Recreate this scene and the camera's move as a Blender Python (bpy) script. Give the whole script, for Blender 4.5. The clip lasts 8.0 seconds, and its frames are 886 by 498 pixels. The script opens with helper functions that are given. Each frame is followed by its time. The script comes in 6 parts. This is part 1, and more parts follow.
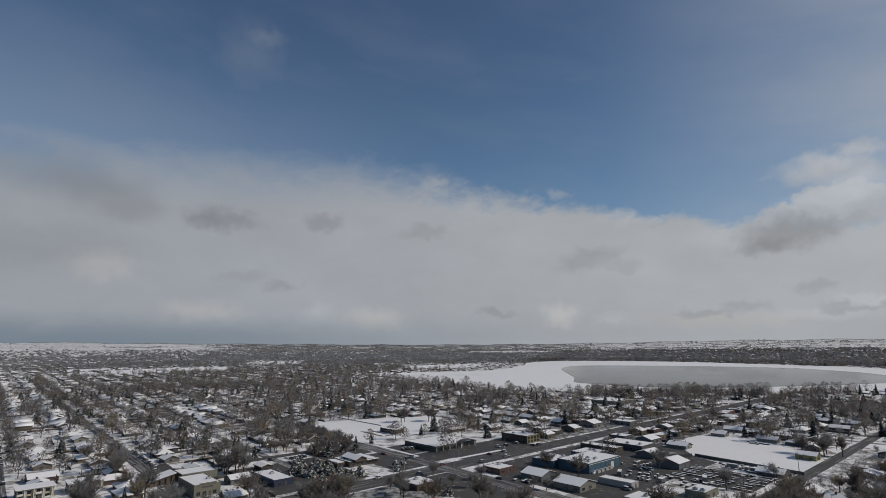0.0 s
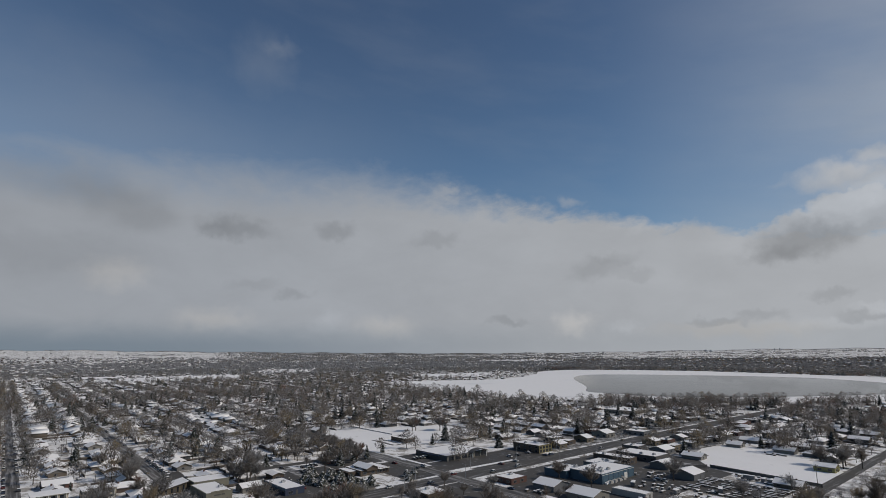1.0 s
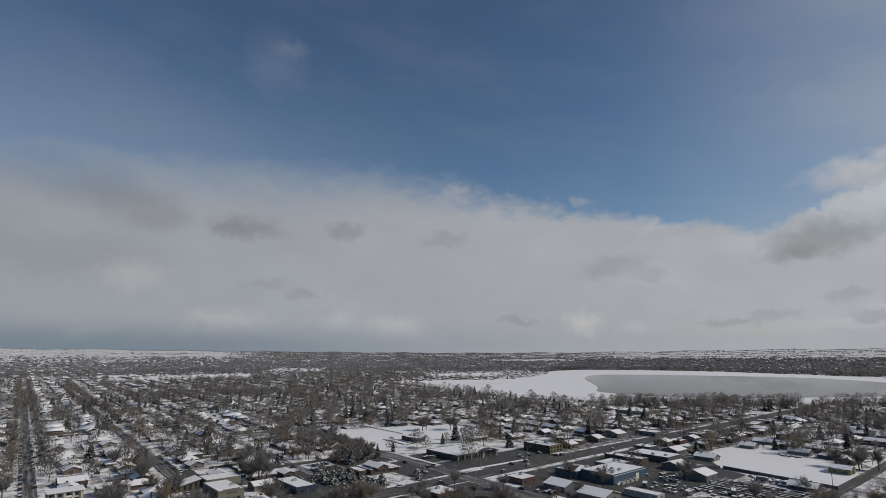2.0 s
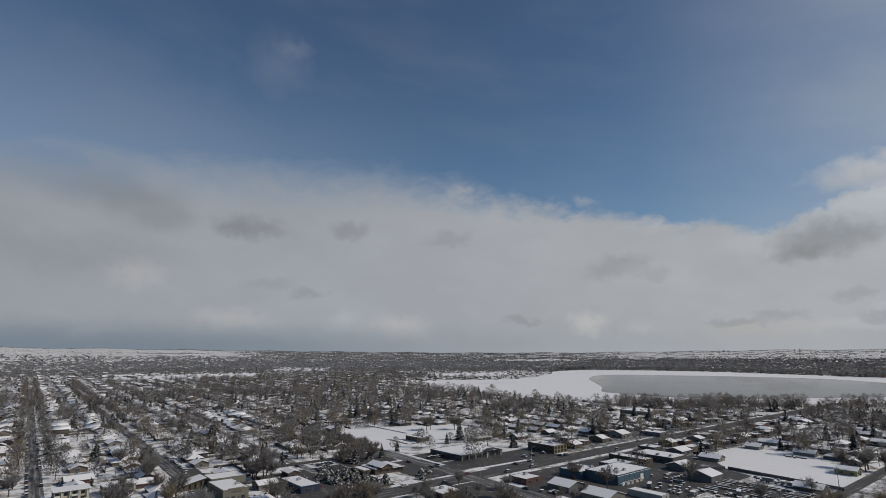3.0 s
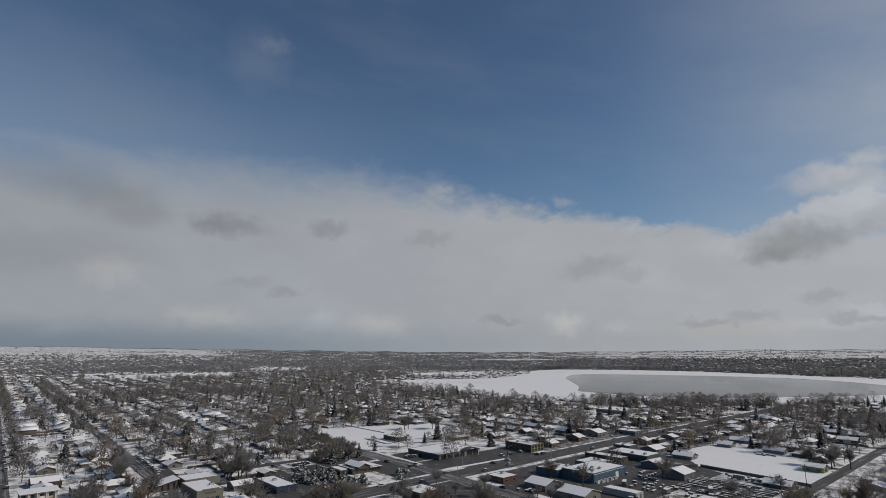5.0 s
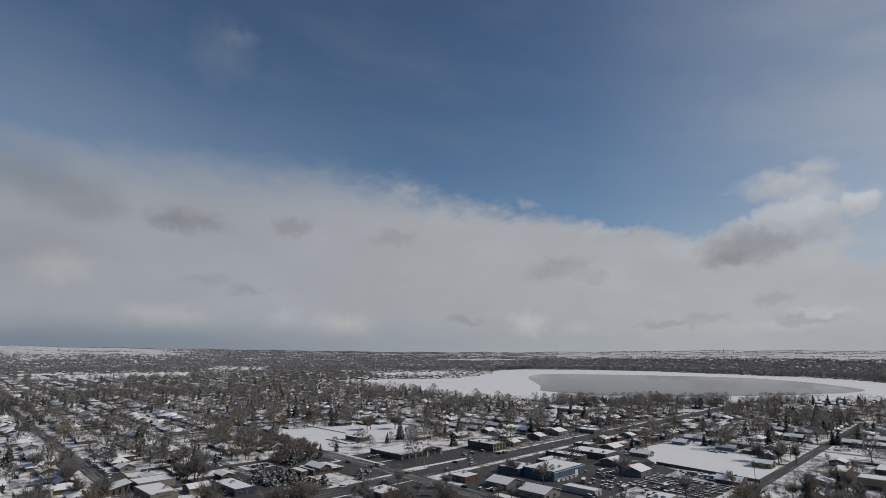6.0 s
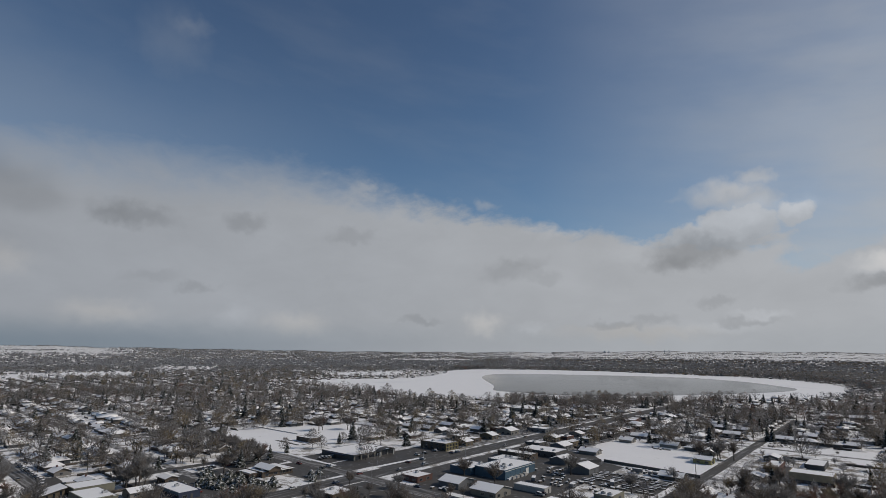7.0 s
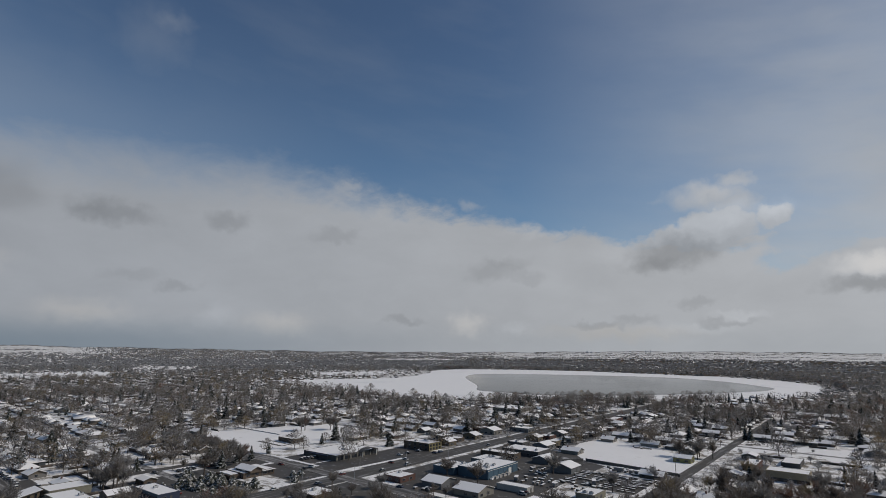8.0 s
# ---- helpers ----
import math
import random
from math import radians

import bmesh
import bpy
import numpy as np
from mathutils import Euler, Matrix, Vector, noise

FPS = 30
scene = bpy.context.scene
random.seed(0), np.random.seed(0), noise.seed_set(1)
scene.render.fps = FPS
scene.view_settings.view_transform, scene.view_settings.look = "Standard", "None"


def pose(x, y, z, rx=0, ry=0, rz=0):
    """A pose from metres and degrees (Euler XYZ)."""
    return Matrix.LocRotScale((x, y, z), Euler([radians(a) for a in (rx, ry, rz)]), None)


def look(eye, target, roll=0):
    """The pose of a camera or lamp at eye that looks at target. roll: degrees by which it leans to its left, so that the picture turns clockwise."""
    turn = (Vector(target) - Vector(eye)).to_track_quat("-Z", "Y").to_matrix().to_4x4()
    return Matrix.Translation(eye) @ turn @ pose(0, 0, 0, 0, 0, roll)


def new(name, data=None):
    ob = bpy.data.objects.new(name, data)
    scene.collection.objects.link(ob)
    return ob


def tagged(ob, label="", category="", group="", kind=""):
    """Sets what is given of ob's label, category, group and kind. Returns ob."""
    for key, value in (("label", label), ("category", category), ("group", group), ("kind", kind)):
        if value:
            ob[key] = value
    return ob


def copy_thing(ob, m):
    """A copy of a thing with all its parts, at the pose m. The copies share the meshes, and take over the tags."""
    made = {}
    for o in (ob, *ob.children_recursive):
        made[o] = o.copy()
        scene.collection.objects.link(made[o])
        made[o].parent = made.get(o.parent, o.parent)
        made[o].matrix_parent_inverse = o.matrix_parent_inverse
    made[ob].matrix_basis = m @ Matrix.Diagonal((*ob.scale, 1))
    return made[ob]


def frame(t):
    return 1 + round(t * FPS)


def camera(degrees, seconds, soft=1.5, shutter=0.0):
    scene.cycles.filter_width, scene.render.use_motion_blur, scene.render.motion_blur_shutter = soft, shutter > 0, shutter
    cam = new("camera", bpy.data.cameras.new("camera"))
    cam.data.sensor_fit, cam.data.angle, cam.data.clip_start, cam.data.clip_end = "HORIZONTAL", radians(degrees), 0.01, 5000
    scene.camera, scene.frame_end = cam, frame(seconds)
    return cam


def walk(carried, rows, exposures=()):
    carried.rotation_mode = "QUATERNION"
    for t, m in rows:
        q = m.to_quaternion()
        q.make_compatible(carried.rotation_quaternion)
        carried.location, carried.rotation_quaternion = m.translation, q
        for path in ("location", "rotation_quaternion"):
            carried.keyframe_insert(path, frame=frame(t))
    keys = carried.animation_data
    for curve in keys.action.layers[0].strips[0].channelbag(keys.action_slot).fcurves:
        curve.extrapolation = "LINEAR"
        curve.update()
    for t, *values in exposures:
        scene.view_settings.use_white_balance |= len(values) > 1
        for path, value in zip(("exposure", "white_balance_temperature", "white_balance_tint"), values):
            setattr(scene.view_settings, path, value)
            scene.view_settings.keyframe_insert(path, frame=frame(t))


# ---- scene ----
cam = camera(78.03, 8.0, soft=0.92)
PATH = [
    (0.0, pose(0, 0, 75, 99.679, 0.404, 0.074)),
    (0.1, pose(0, 0, 75, 100.010, 0.405, 0.160)),
    (0.2, pose(0, 0, 75, 100.483, 0.400, 0.348)),
    (0.3, pose(0, 0, 75, 100.543, 0.396, 0.427)),
    (0.4, pose(0, 0, 75, 100.548, 0.393, 0.546)),
    (0.5, pose(0, 0, 75, 100.548, 0.391, 0.667)),
    (1.0, pose(0, 0, 75, 100.548, 0.302, 1.216)),
    (1.5, pose(0, 0, 75, 100.521, 0.243, 1.719)),
    (1.7, pose(0, 0, 75, 100.516, 0.215, 1.935)),
    (2.8, pose(0, 0, 75, 100.497, 0.092, 2.832)),
    (3.0, pose(0, 0, 75, 100.494, 0.074, 2.696)),
    (3.5, pose(0, 0, 75, 100.486, 0.032, 2.314)),
    (4.0, pose(0, 0, 75, 100.454, -0.001, 2.044)),
    (4.5, pose(0, 0, 75, 100.432, -0.012, 1.286)),
    (4.7, pose(0, 0, 75, 100.428, -0.022, 1.052)),
    (5.8, pose(0, 0, 75, 100.424, -0.168, -2.285)),
    (6.0, pose(0, 0, 75, 100.422, -0.196, -3.215)),
    (6.5, pose(0, 0, 75, 100.402, -0.328, -5.783)),
    (7.0, pose(0, 0, 75, 100.430, -0.430, -7.877)),
    (7.5, pose(0, 0, 75, 100.417, -0.465, -8.915)),
    (8.0, pose(0, 0, 75, 100.440, -0.469, -9.555)),
]
walk(cam, PATH, exposures=[(0.0, 0.0), (8.0, 0.0)])

# ---------------------------------------------------------------- sun and sky
SUN_AZ, SUN_EL = 98.0, 36.0


def heading(az, el=0.0):
    a, e = radians(az), radians(el)
    return Vector((math.sin(a) * math.cos(e), math.cos(a) * math.cos(e), math.sin(e)))


sun = new("sun", bpy.data.lights.new("sun", "SUN"))
sun.data.energy, sun.data.angle, sun.data.color = 2.48, radians(0.55), (1.0, 0.91, 0.80)
sun.matrix_world = look(heading(SUN_AZ, SUN_EL) * 900, (0, 0, 0))


class Nodes:
    """Short names for building a node tree."""

    def __init__(self, tree):
        self.tree = tree
        tree.nodes.clear()

    def add(self, kind, *inputs, op=None, clamp=False):
        node = self.tree.nodes.new(kind)
        if op:
            node.operation = op
        if clamp:
            node.use_clamp = True
        for socket, value in zip(node.inputs, inputs):
            self.put(socket, value)
        return node

    def put(self, socket, value):
        if value is None:
            return
        if isinstance(value, bpy.types.NodeSocket):
            self.tree.links.new(value, socket)
        else:
            socket.default_value = value

    def math(self, op, a, b=None, c=None, clamp=False):
        return self.add("ShaderNodeMath", a, b, c, op=op, clamp=clamp).outputs[0]

    def vec(self, op, a, b=None):
        node = self.add("ShaderNodeVectorMath", a, b, op=op)
        return node.outputs["Value"] if op in ("LENGTH", "DOT_PRODUCT") else node.outputs[0]

    def noise(self, vector, scale, detail=4.0, rough=0.55, warp=0.0):
        node = self.add("ShaderNodeTexNoise")
        self.put(node.inputs["Vector"], vector)
        node.inputs["Scale"].default_value, node.inputs["Detail"].default_value = scale, detail
        node.inputs["Roughness"].default_value, node.inputs["Distortion"].default_value = rough, warp
        return node

    def step(self, value, low, high, to_low=0.0, to_high=1.0, smooth=True):
        node = self.add("ShaderNodeMapRange", value, low, high, to_low, to_high)
        node.interpolation_type = "SMOOTHSTEP" if smooth else "LINEAR"
        return node.outputs[0]

    def mix(self, fac, a, b):
        node = self.add("ShaderNodeMix")
        node.data_type = "RGBA"
        self.put(node.inputs[0], fac)
        self.put(node.inputs[6], a)
        self.put(node.inputs[7], b)
        return node.outputs[2]


def rgb(r, g, b):
    return (r, g, b, 1.0)


def build_world():
    """A blue winter sky above a broad cloud bank, with small ragged clouds in it."""
    world = bpy.data.worlds.new("winter_sky")
    scene.world = world
    world.use_nodes = True
    n = Nodes(world.node_tree)
    way = n.add("ShaderNodeTexCoord").outputs["Generated"]
    split = n.add("ShaderNodeSeparateXYZ", way)
    az = n.math("MULTIPLY", n.math("ARCTAN2", split.outputs[0], split.outputs[1]), 57.2958)
    el = n.math("MULTIPLY", n.math("ARCSINE", split.outputs[2]), 57.2958)
    sky = n.add("ShaderNodeTexSky")
    sky.sky_type, sky.sun_disc = "NISHITA", False
    sky.sun_elevation, sky.sun_rotation = radians(SUN_EL), radians(SUN_AZ)
    sky.altitude, sky.air_density, sky.dust_density, sky.ozone_density = 1500.0, 1.0, 0.6, 2.0
    blue = n.vec("MULTIPLY", sky.outputs[0], (SKY * 0.88, SKY * 0.99, SKY * 0.995))
    # the blue deepens towards the zenith
    blue = n.vec("MULTIPLY", blue, n.mix(n.step(el, 14.0, 36.0), rgb(1.0, 1.0, 1.0), rgb(0.94, 0.90, 0.925)))

    spot = n.add("ShaderNodeCombineXYZ", az, n.math("MULTIPLY", el, 1.0)).outputs[0]
    flat = n.add("ShaderNodeCombineXYZ", az, n.math("MULTIPLY", el, 1.9)).outputs[0]
    big = n.noise(flat, 0.055, 5, 0.55)
    mid = n.noise(flat, 0.17, 6, 0.6, 0.4)
    fine = n.noise(flat, 0.55, 6, 0.62, 0.3)

    def centred(node, amount):
        return n.math("MULTIPLY", n.math("SUBTRACT", node.outputs[0], 0.5), amount)

    # two warped copies of the direction, so that no cloud has a clean edge
    def warped(amount, scale, detail):
        noise_ = n.noise(spot, scale, detail, 0.5)
        off = n.vec("MULTIPLY", n.vec("SUBTRACT", noise_.outputs[1], (0.5, 0.5, 0.5)), (amount * 1.25, amount, 0.0))
        return n.vec("ADD", spot, off)

    ragged = warped(3.4, 0.42, 4)
    billow = warped(2.3, 0.7, 5)
    swell = warped(3.6, 0.16, 3)

    ahead_wide = n.step(n.math("ABSOLUTE", az), 100.0, 60.0)

    def blob(az0, el0, width, height, inner=0.25, outer=1.0, where=None):
        d = n.vec("LENGTH", n.vec("DIVIDE", n.vec("SUBTRACT", where or ragged, (az0, el0, 0.0)), (width, height, 1.0)))
        return n.step(d, outer, inner)

    def most(*values):
        out = values[0]
        for v in values[1:]:
            out = n.math("MAXIMUM", out, v)
        return out

    # the bank's upper edge falls from 18 degrees to 11 as it goes right, and sinks again at the far left
    slope = n.math("SUBTRACT", n.step(az, -9.0, 31.0, 17.1, 10.6, smooth=False), n.step(az, -30.0, -50.0, 0.0, 1.6))
    over = n.math("ADD", n.math("SUBTRACT", el, slope), n.math("ADD", centred(mid, 4.4), n.math("MULTIPLY", centred(fine, 2.6), n.step(az, -22.0, 4.0, 0.35, 1.0))))
    width_ = n.step(az, -22.0, 16.0, 4.6, 1.2)
    bank = n.step(n.math("DIVIDE", over, width_), 1.0, -1.0)
    # thin veils high up at both sides
    veil = n.math("MULTIPLY", n.step(az, 12.0, 52.0, 0.0, 0.90), n.step(n.math("ADD", el, centred(big, 30.0)), 4.0, 30.0, 0.95, 0.55))
    veil_left = n.math("MULTIPLY", n.step(az, 4.0, -40.0, 0.0, 0.28), n.step(n.math("ADD", el, centred(big, 14.0)), 31.0, 17.0))
    wisp = n.math("ADD", n.math("MULTIPLY", blob(-20.6, 27.6, 4.6, 4.6, 0.0, 1.1), 0.15), n.math("MULTIPLY", blob(-19.0, 29.6, 2.6, 1.1, 0.0, 1.1, billow), 0.13))
    streak = n.noise(n.add("ShaderNodeCombineXYZ", n.math("ADD", az, n.math("MULTIPLY", el, 0.6)), n.math("MULTIPLY", n.math("ADD", el, n.math("MULTIPLY", az, 0.10)), 3.2)).outputs[0], 0.06, 4, 0.55)
    cirrus = n.math("MULTIPLY", n.step(streak.outputs[0], 0.36, 0.78, 0.0, 0.08), ahead_wide)
    veil = n.math("MULTIPLY", veil, n.step(streak.outputs[0], 0.25, 0.7, 0.72, 1.12))
    rise = blob(-1.0, 16.6, 2.6, 1.3, 0.2, 1.0, billow)
    curl = blob(12.3, 14.9, 2.4, 1.0, 0.0, 1.0)
    head = most(n.math("MULTIPLY", blob(36.2, 14.4, 6.4, 2.6, 0.1, 1.1, billow), 0.88), n.math("MULTIPLY", blob(38.7, 15.9, 3.4, 1.7, 0.1, 1.1, billow), 0.85), n.math("MULTIPLY", blob(31.8, 14.3, 3.8, 1.0, 0.0, 1.1), 0.4),
                n.math("MULTIPLY", blob(38.4, 13.6, 4.4, 2.4, 0.1, 1.1, billow), 0.9), blob(41.3, 12.2, 3.0, 1.7, 0.4, 1.0, billow), blob(36.8, 11.4, 4.6, 2.7, 0.6, 1.0, billow), blob(33.2, 10.0, 4.8, 2.4, 0.6, 1.0, billow))
    second = most(blob(47.3, 6.3, 4.4, 1.5, 0.45, 1.0, billow), blob(49.6, 7.4, 4.2, 2.0, 0.45, 1.0, billow))
    gap = most(n.math("MULTIPLY", blob(43.9, 9.9, 4.4, 2.0, 0.2, 1.0, billow), 0.8), n.math("MULTIPLY", blob(41.6, 8.2, 2.6, 1.3, 0.1, 1.0, billow), 0.6), n.math("MULTIPLY", blob(52.0, 10.6, 7.0, 1.9, 0.2, 1.0, billow), 0.6))
    ahead = n.step(n.math("ABSOLUTE", n.math("SUBTRACT", az, 2.0)), 110.0, 70.0)
    veil, veil_left, bank = (n.math("MULTIPLY", v, ahead) for v in (veil, veil_left, bank))
    cover = n.math("MULTIPLY", bank, n.math("SUBTRACT", 1.0, gap))
    cover = n.math("ADD", cover, n.math("MULTIPLY", cirrus, n.math("SUBTRACT", 1.0, cover)))
    cover = most(cover, veil, veil_left, wisp, n.math("MULTIPLY", rise, 0.7), n.math("MULTIPLY", curl, 0.45), n.math("MULTIPLY", head, 0.93), n.math("MULTIPLY", second, 0.95))

    # brightness of the clouds
    tone = n.math("ADD", 1.0, n.math("ADD", centred(big, 0.28), centred(mid, 0.14)))
    tone = n.math("MULTIPLY", tone, n.step(az, -45.0, 45.0, 0.87, 1.17, smooth=False))
    for az0, el0, w, h, depth in ((-22.4, 12.0, 4.4, 1.4, 0.22), (-24.2, 11.7, 2.2, 0.9, 0.08), (-12.6, 12.2, 2.5, 1.2, 0.20), (-1.8, 11.5, 3.2, 0.9, 0.13),
                                  (14.8, 8.1, 3.6, 1.5, 0.15), (16.8, 8.9, 2.4, 0.9, 0.08), (18.6, 7.3, 2.0, 0.8, 0.10), (5.5, 3.0, 2.8, 0.55, 0.15), (25.2, 2.6, 3.2, 0.5, 0.16), (28.8, 3.2, 2.6, 0.7, 0.14), (-16.4, 5.6, 2.2, 0.7, 0.14), (-20.3, 6.5, 3.0, 0.8, 0.08),
                                  (34.2, 4.5, 2.2, 0.6, 0.13), (36.8, 2.8, 3.2, 0.5, 0.14), (32.6, 9.3, 4.4, 1.8, 0.28), (30.2, 8.3, 3.0, 1.0, 0.16), (36.6, 9.8, 3.4, 0.9, 0.14), (48.0, 5.7, 4.4, 0.9, 0.28), (-36.0, 8.6, 9.0, 2.2, 0.07)):
        tone = n.math("MULTIPLY", tone, n.math("SUBTRACT", 1.0, n.math("MULTIPLY", blob(az0, el0, w, h, 0.25, 1.15, billow), depth * 0.95)))
    # a broad soft dark patch at the left, blunt at its lower end
    for az0, el0, w, h, depth in ((-38.0, 15.0, 10.0, 3.0, 0.17), (-33.0, 13.6, 6.4, 2.6, 0.13), (-29.6, 12.4, 3.4, 1.7, 0.10)):
        tone = n.math("MULTIPLY", tone, n.math("SUBTRACT", 1.0, n.math("MULTIPLY", blob(az0, el0, w, h, 0.2, 1.1, swell), depth)))
    for az0, el0, w, h, lift in ((12.1, 2.6, 2.4, 1.6, 0.20), (-23.8, 3.1, 4.6, 1.5, 0.13), (-12.8, 2.9, 2.2, 1.5, 0.08), (-7.0, 2.5, 4.2, 1.5, 0.12), (-32.3, 7.0, 3.6, 1.9, 0.13), (17.2, 2.2, 2.0, 0.9, 0.10), (37.6, 12.5, 3.4, 1.5, 0.17), (34.0, 11.8, 2.6, 0.9, 0.14),
                                 (36.8, 15.2, 4.0, 1.3, 0.14), (41.6, 12.8, 2.2, 1.1, 0.20), (38.0, 3.3, 3.0, 0.6, 0.11), (34.4, 2.2, 4.0, 0.8, 0.08), (48.4, 7.4, 4.2, 1.1, 0.30), (20.0, 12.4, 5.0, 1.0, 0.08), (27.0, 9.6, 4.0, 1.6, 0.06)):
        tone = n.math("MULTIPLY", tone, n.math("ADD", 1.0, n.math("MULTIPLY", blob(az0, el0, w, h, 0.0, 1.2, billow), lift * 1.2)))
    cloud = n.vec("SCALE", n.mix(n.step(az, -40.0, 40.0, 0.0, 1.0), rgb(CLOUD * 0.938, CLOUD, CLOUD * 1.098), rgb(CLOUD * 0.963, CLOUD, CLOUD * 1.056)))
    n.put(cloud.node.inputs["Scale"], tone)
    # low sunlit heads are faintly cream
    cream = most(*(blob(az0, el0, w, h, 0.0, 1.2, billow) for az0, el0, w, h in ((12.1, 2.6, 2.6, 1.6), (-7.0, 2.5, 4.4, 1.5), (-23.8, 3.1, 4.8, 1.5), (-32.3, 7.0, 3.6, 1.9), (27.0, 1.8, 9.0, 1.0), (48.4, 7.4, 4.0, 1.1), (36.8, 15.0, 4.0, 1.6))))
    cloud = n.mix(cream, cloud, n.vec("MULTIPLY", cloud, (1.045, 1.0, 0.945)))
    # a slate-blue band of distant weather low on the left
    low = n.math("MULTIPLY", n.step(n.math("ADD", el, centred(mid, 1.2)), 3.4, 0.4), n.step(az, 14.0, -36.0, 0.12, 0.85))
    cloud = n.mix(low, cloud, rgb(CLOUD * 0.44, CLOUD * 0.57, CLOUD * 0.70))
    colour = n.mix(cover, blue, cloud)
    n.add("ShaderNodeOutputWorld", n.add("ShaderNodeBackground", colour, 1.0).outputs[0])


SKY, CLOUD = 0.079, 0.362
build_world()

# ---------------------------------------------------------------- materials


def material(name, build):
    m = bpy.data.materials.new(name)
    m.use_nodes = True
    n = Nodes(m.node_tree)
    shader = n.add("ShaderNodeBsdfPrincipled")
    where = n.add("ShaderNodeTexCoord").outputs["Object"]
    n.add("ShaderNodeOutputMaterial", build(n, shader, where) or shader.outputs[0])
    return m


def world_place(n):
    return n.add("ShaderNodeNewGeometry").outputs["Position"]


def bump(n, shader, height, distance, strength=0.6):
    node = n.add("ShaderNodeBump", strength, distance)
    n.put(node.inputs["Height"], height)
    n.put(shader.inputs["Normal"], node.outputs[0])


def set_in(n, shader, **values):
    for key, value in values.items():
        n.put(shader.inputs[key.replace("_", " ")], value)


def ramp(n, fac, *stops, constant=False):
    node = n.add("ShaderNodeValToRGB", fac)
    node.color_ramp.interpolation = "CONSTANT" if constant else "LINEAR"
    while len(node.color_ramp.elements) < len(stops):
        node.color_ramp.elements.new(0.5)
    for e, (at, colour) in zip(node.color_ramp.elements, stops):
        e.position, e.color = at, rgb(*colour)
    return node.outputs[0]


SNOW_A, SNOW_B = rgb(0.83, 0.82, 0.81), rgb(0.74, 0.735, 0.73)


def snow_ground(n, s, where):
    p = world_place(n)
    broad, patch, fine = n.noise(p, 0.012, 3), n.noise(p, 0.11, 6, 0.62, 0.3), n.noise(p, 0.9, 4)
    snow = n.mix(broad.outputs[0], SNOW_A, SNOW_B)
    earth = n.mix(fine.outputs[0], rgb(0.10, 0.085, 0.06), rgb(0.17, 0.14, 0.095))
    bare = n.step(n.math("ADD", patch.outputs[0], n.math("MULTIPLY", fine.outputs[0], 0.22)), 0.57, 0.69)
    bare = n.math("MULTIPLY", bare, n.step(broad.outputs[0], 0.35, 0.6, 0.45, 0.95))
    set_in(n, s, Base_Color=n.mix(bare, snow, earth), Roughness=0.85)
    bump(n, s, fine.outputs[0], 0.15)


def snow_on_ice(n, s, where):
    p = world_place(n)
    broad, drift = n.noise(p, 0.006, 5, 0.6), n.noise(p, 0.08, 5)
    thin = n.step(broad.outputs[0], 0.56, 0.72, 0.0, 0.35)
    set_in(n, s, Base_Color=n.mix(thin, n.mix(drift.outputs[0], SNOW_A, SNOW_B), rgb(0.5, 0.52, 0.55)), Roughness=0.8)
    bump(n, s, drift.outputs[0], 0.3)


def snow_clean(n, s, where):
    p = world_place(n)
    broad, drift = n.noise(p, 0.03, 4), n.noise(p, 0.35, 5)
    tufts = n.step(n.noise(p, 0.16, 7, 0.7, 0.5).outputs[0], 0.59, 0.74, 0.0, 0.6)
    set_in(n, s, Base_Color=n.mix(tufts, n.mix(broad.outputs[0], SNOW_A, SNOW_B), rgb(0.25, 0.21, 0.15)), Roughness=0.8)
    bump(n, s, drift.outputs[0], 0.25)


def snow_roof(low, high, most):
    def build(n, s, where):
        p = world_place(n)
        pick = n.add("ShaderNodeObjectInfo").outputs["Random"]
        patch, fine = n.noise(p, 0.28, 5, 0.6, 0.2), n.noise(p, 2.0, 3)
        melt = n.step(n.math("ADD", patch.outputs[0], n.math("MULTIPLY", pick, 0.14)), low, high, 0.0, most)
        shingle = n.mix(fine.outputs[0], rgb(0.09, 0.085, 0.08), rgb(0.16, 0.145, 0.13))
        set_in(n, s, Base_Color=n.mix(melt, n.mix(fine.outputs[0], SNOW_A, SNOW_B), shingle), Roughness=0.8)
        bump(n, s, patch.outputs[0], 0.2)
    return build


def asphalt(low, high, most, along=None):
    """Wet asphalt with slush; along: the compass heading in which traffic has drawn the slush out."""
    def build(n, s, where):
        p = world_place(n)
        broad, fine = n.noise(p, 0.05, 4), n.noise(p, 1.6, 4)
        if along is None:
            track = n.noise(p, 0.22, 6, 0.6, 0.4)
        else:
            ahead, aside = heading(along), heading(along + 90)
            run = n.add("ShaderNodeCombineXYZ", n.math("MULTIPLY", n.vec("DOT_PRODUCT", p, tuple(ahead)), 0.07), n.vec("DOT_PRODUCT", p, tuple(aside)), 0.0).outputs[0]
            track = n.noise(run, 0.55, 5, 0.6, 0.2)
        wet = n.mix(broad.outputs[0], rgb(0.050, 0.047, 0.044), rgb(0.094, 0.089, 0.083))
        slush = n.step(n.math("ADD", track.outputs[0], n.math("MULTIPLY", fine.outputs[0], 0.06)), low, high, 0.0, most)
        set_in(n, s, Base_Color=n.mix(slush, wet, rgb(0.40, 0.395, 0.39)), Roughness=n.step(broad.outputs[0], 0.3, 0.7, 0.6, 0.9), Specular_IOR_Level=0.3)
        bump(n, s, fine.outputs[0], 0.02)
    return build


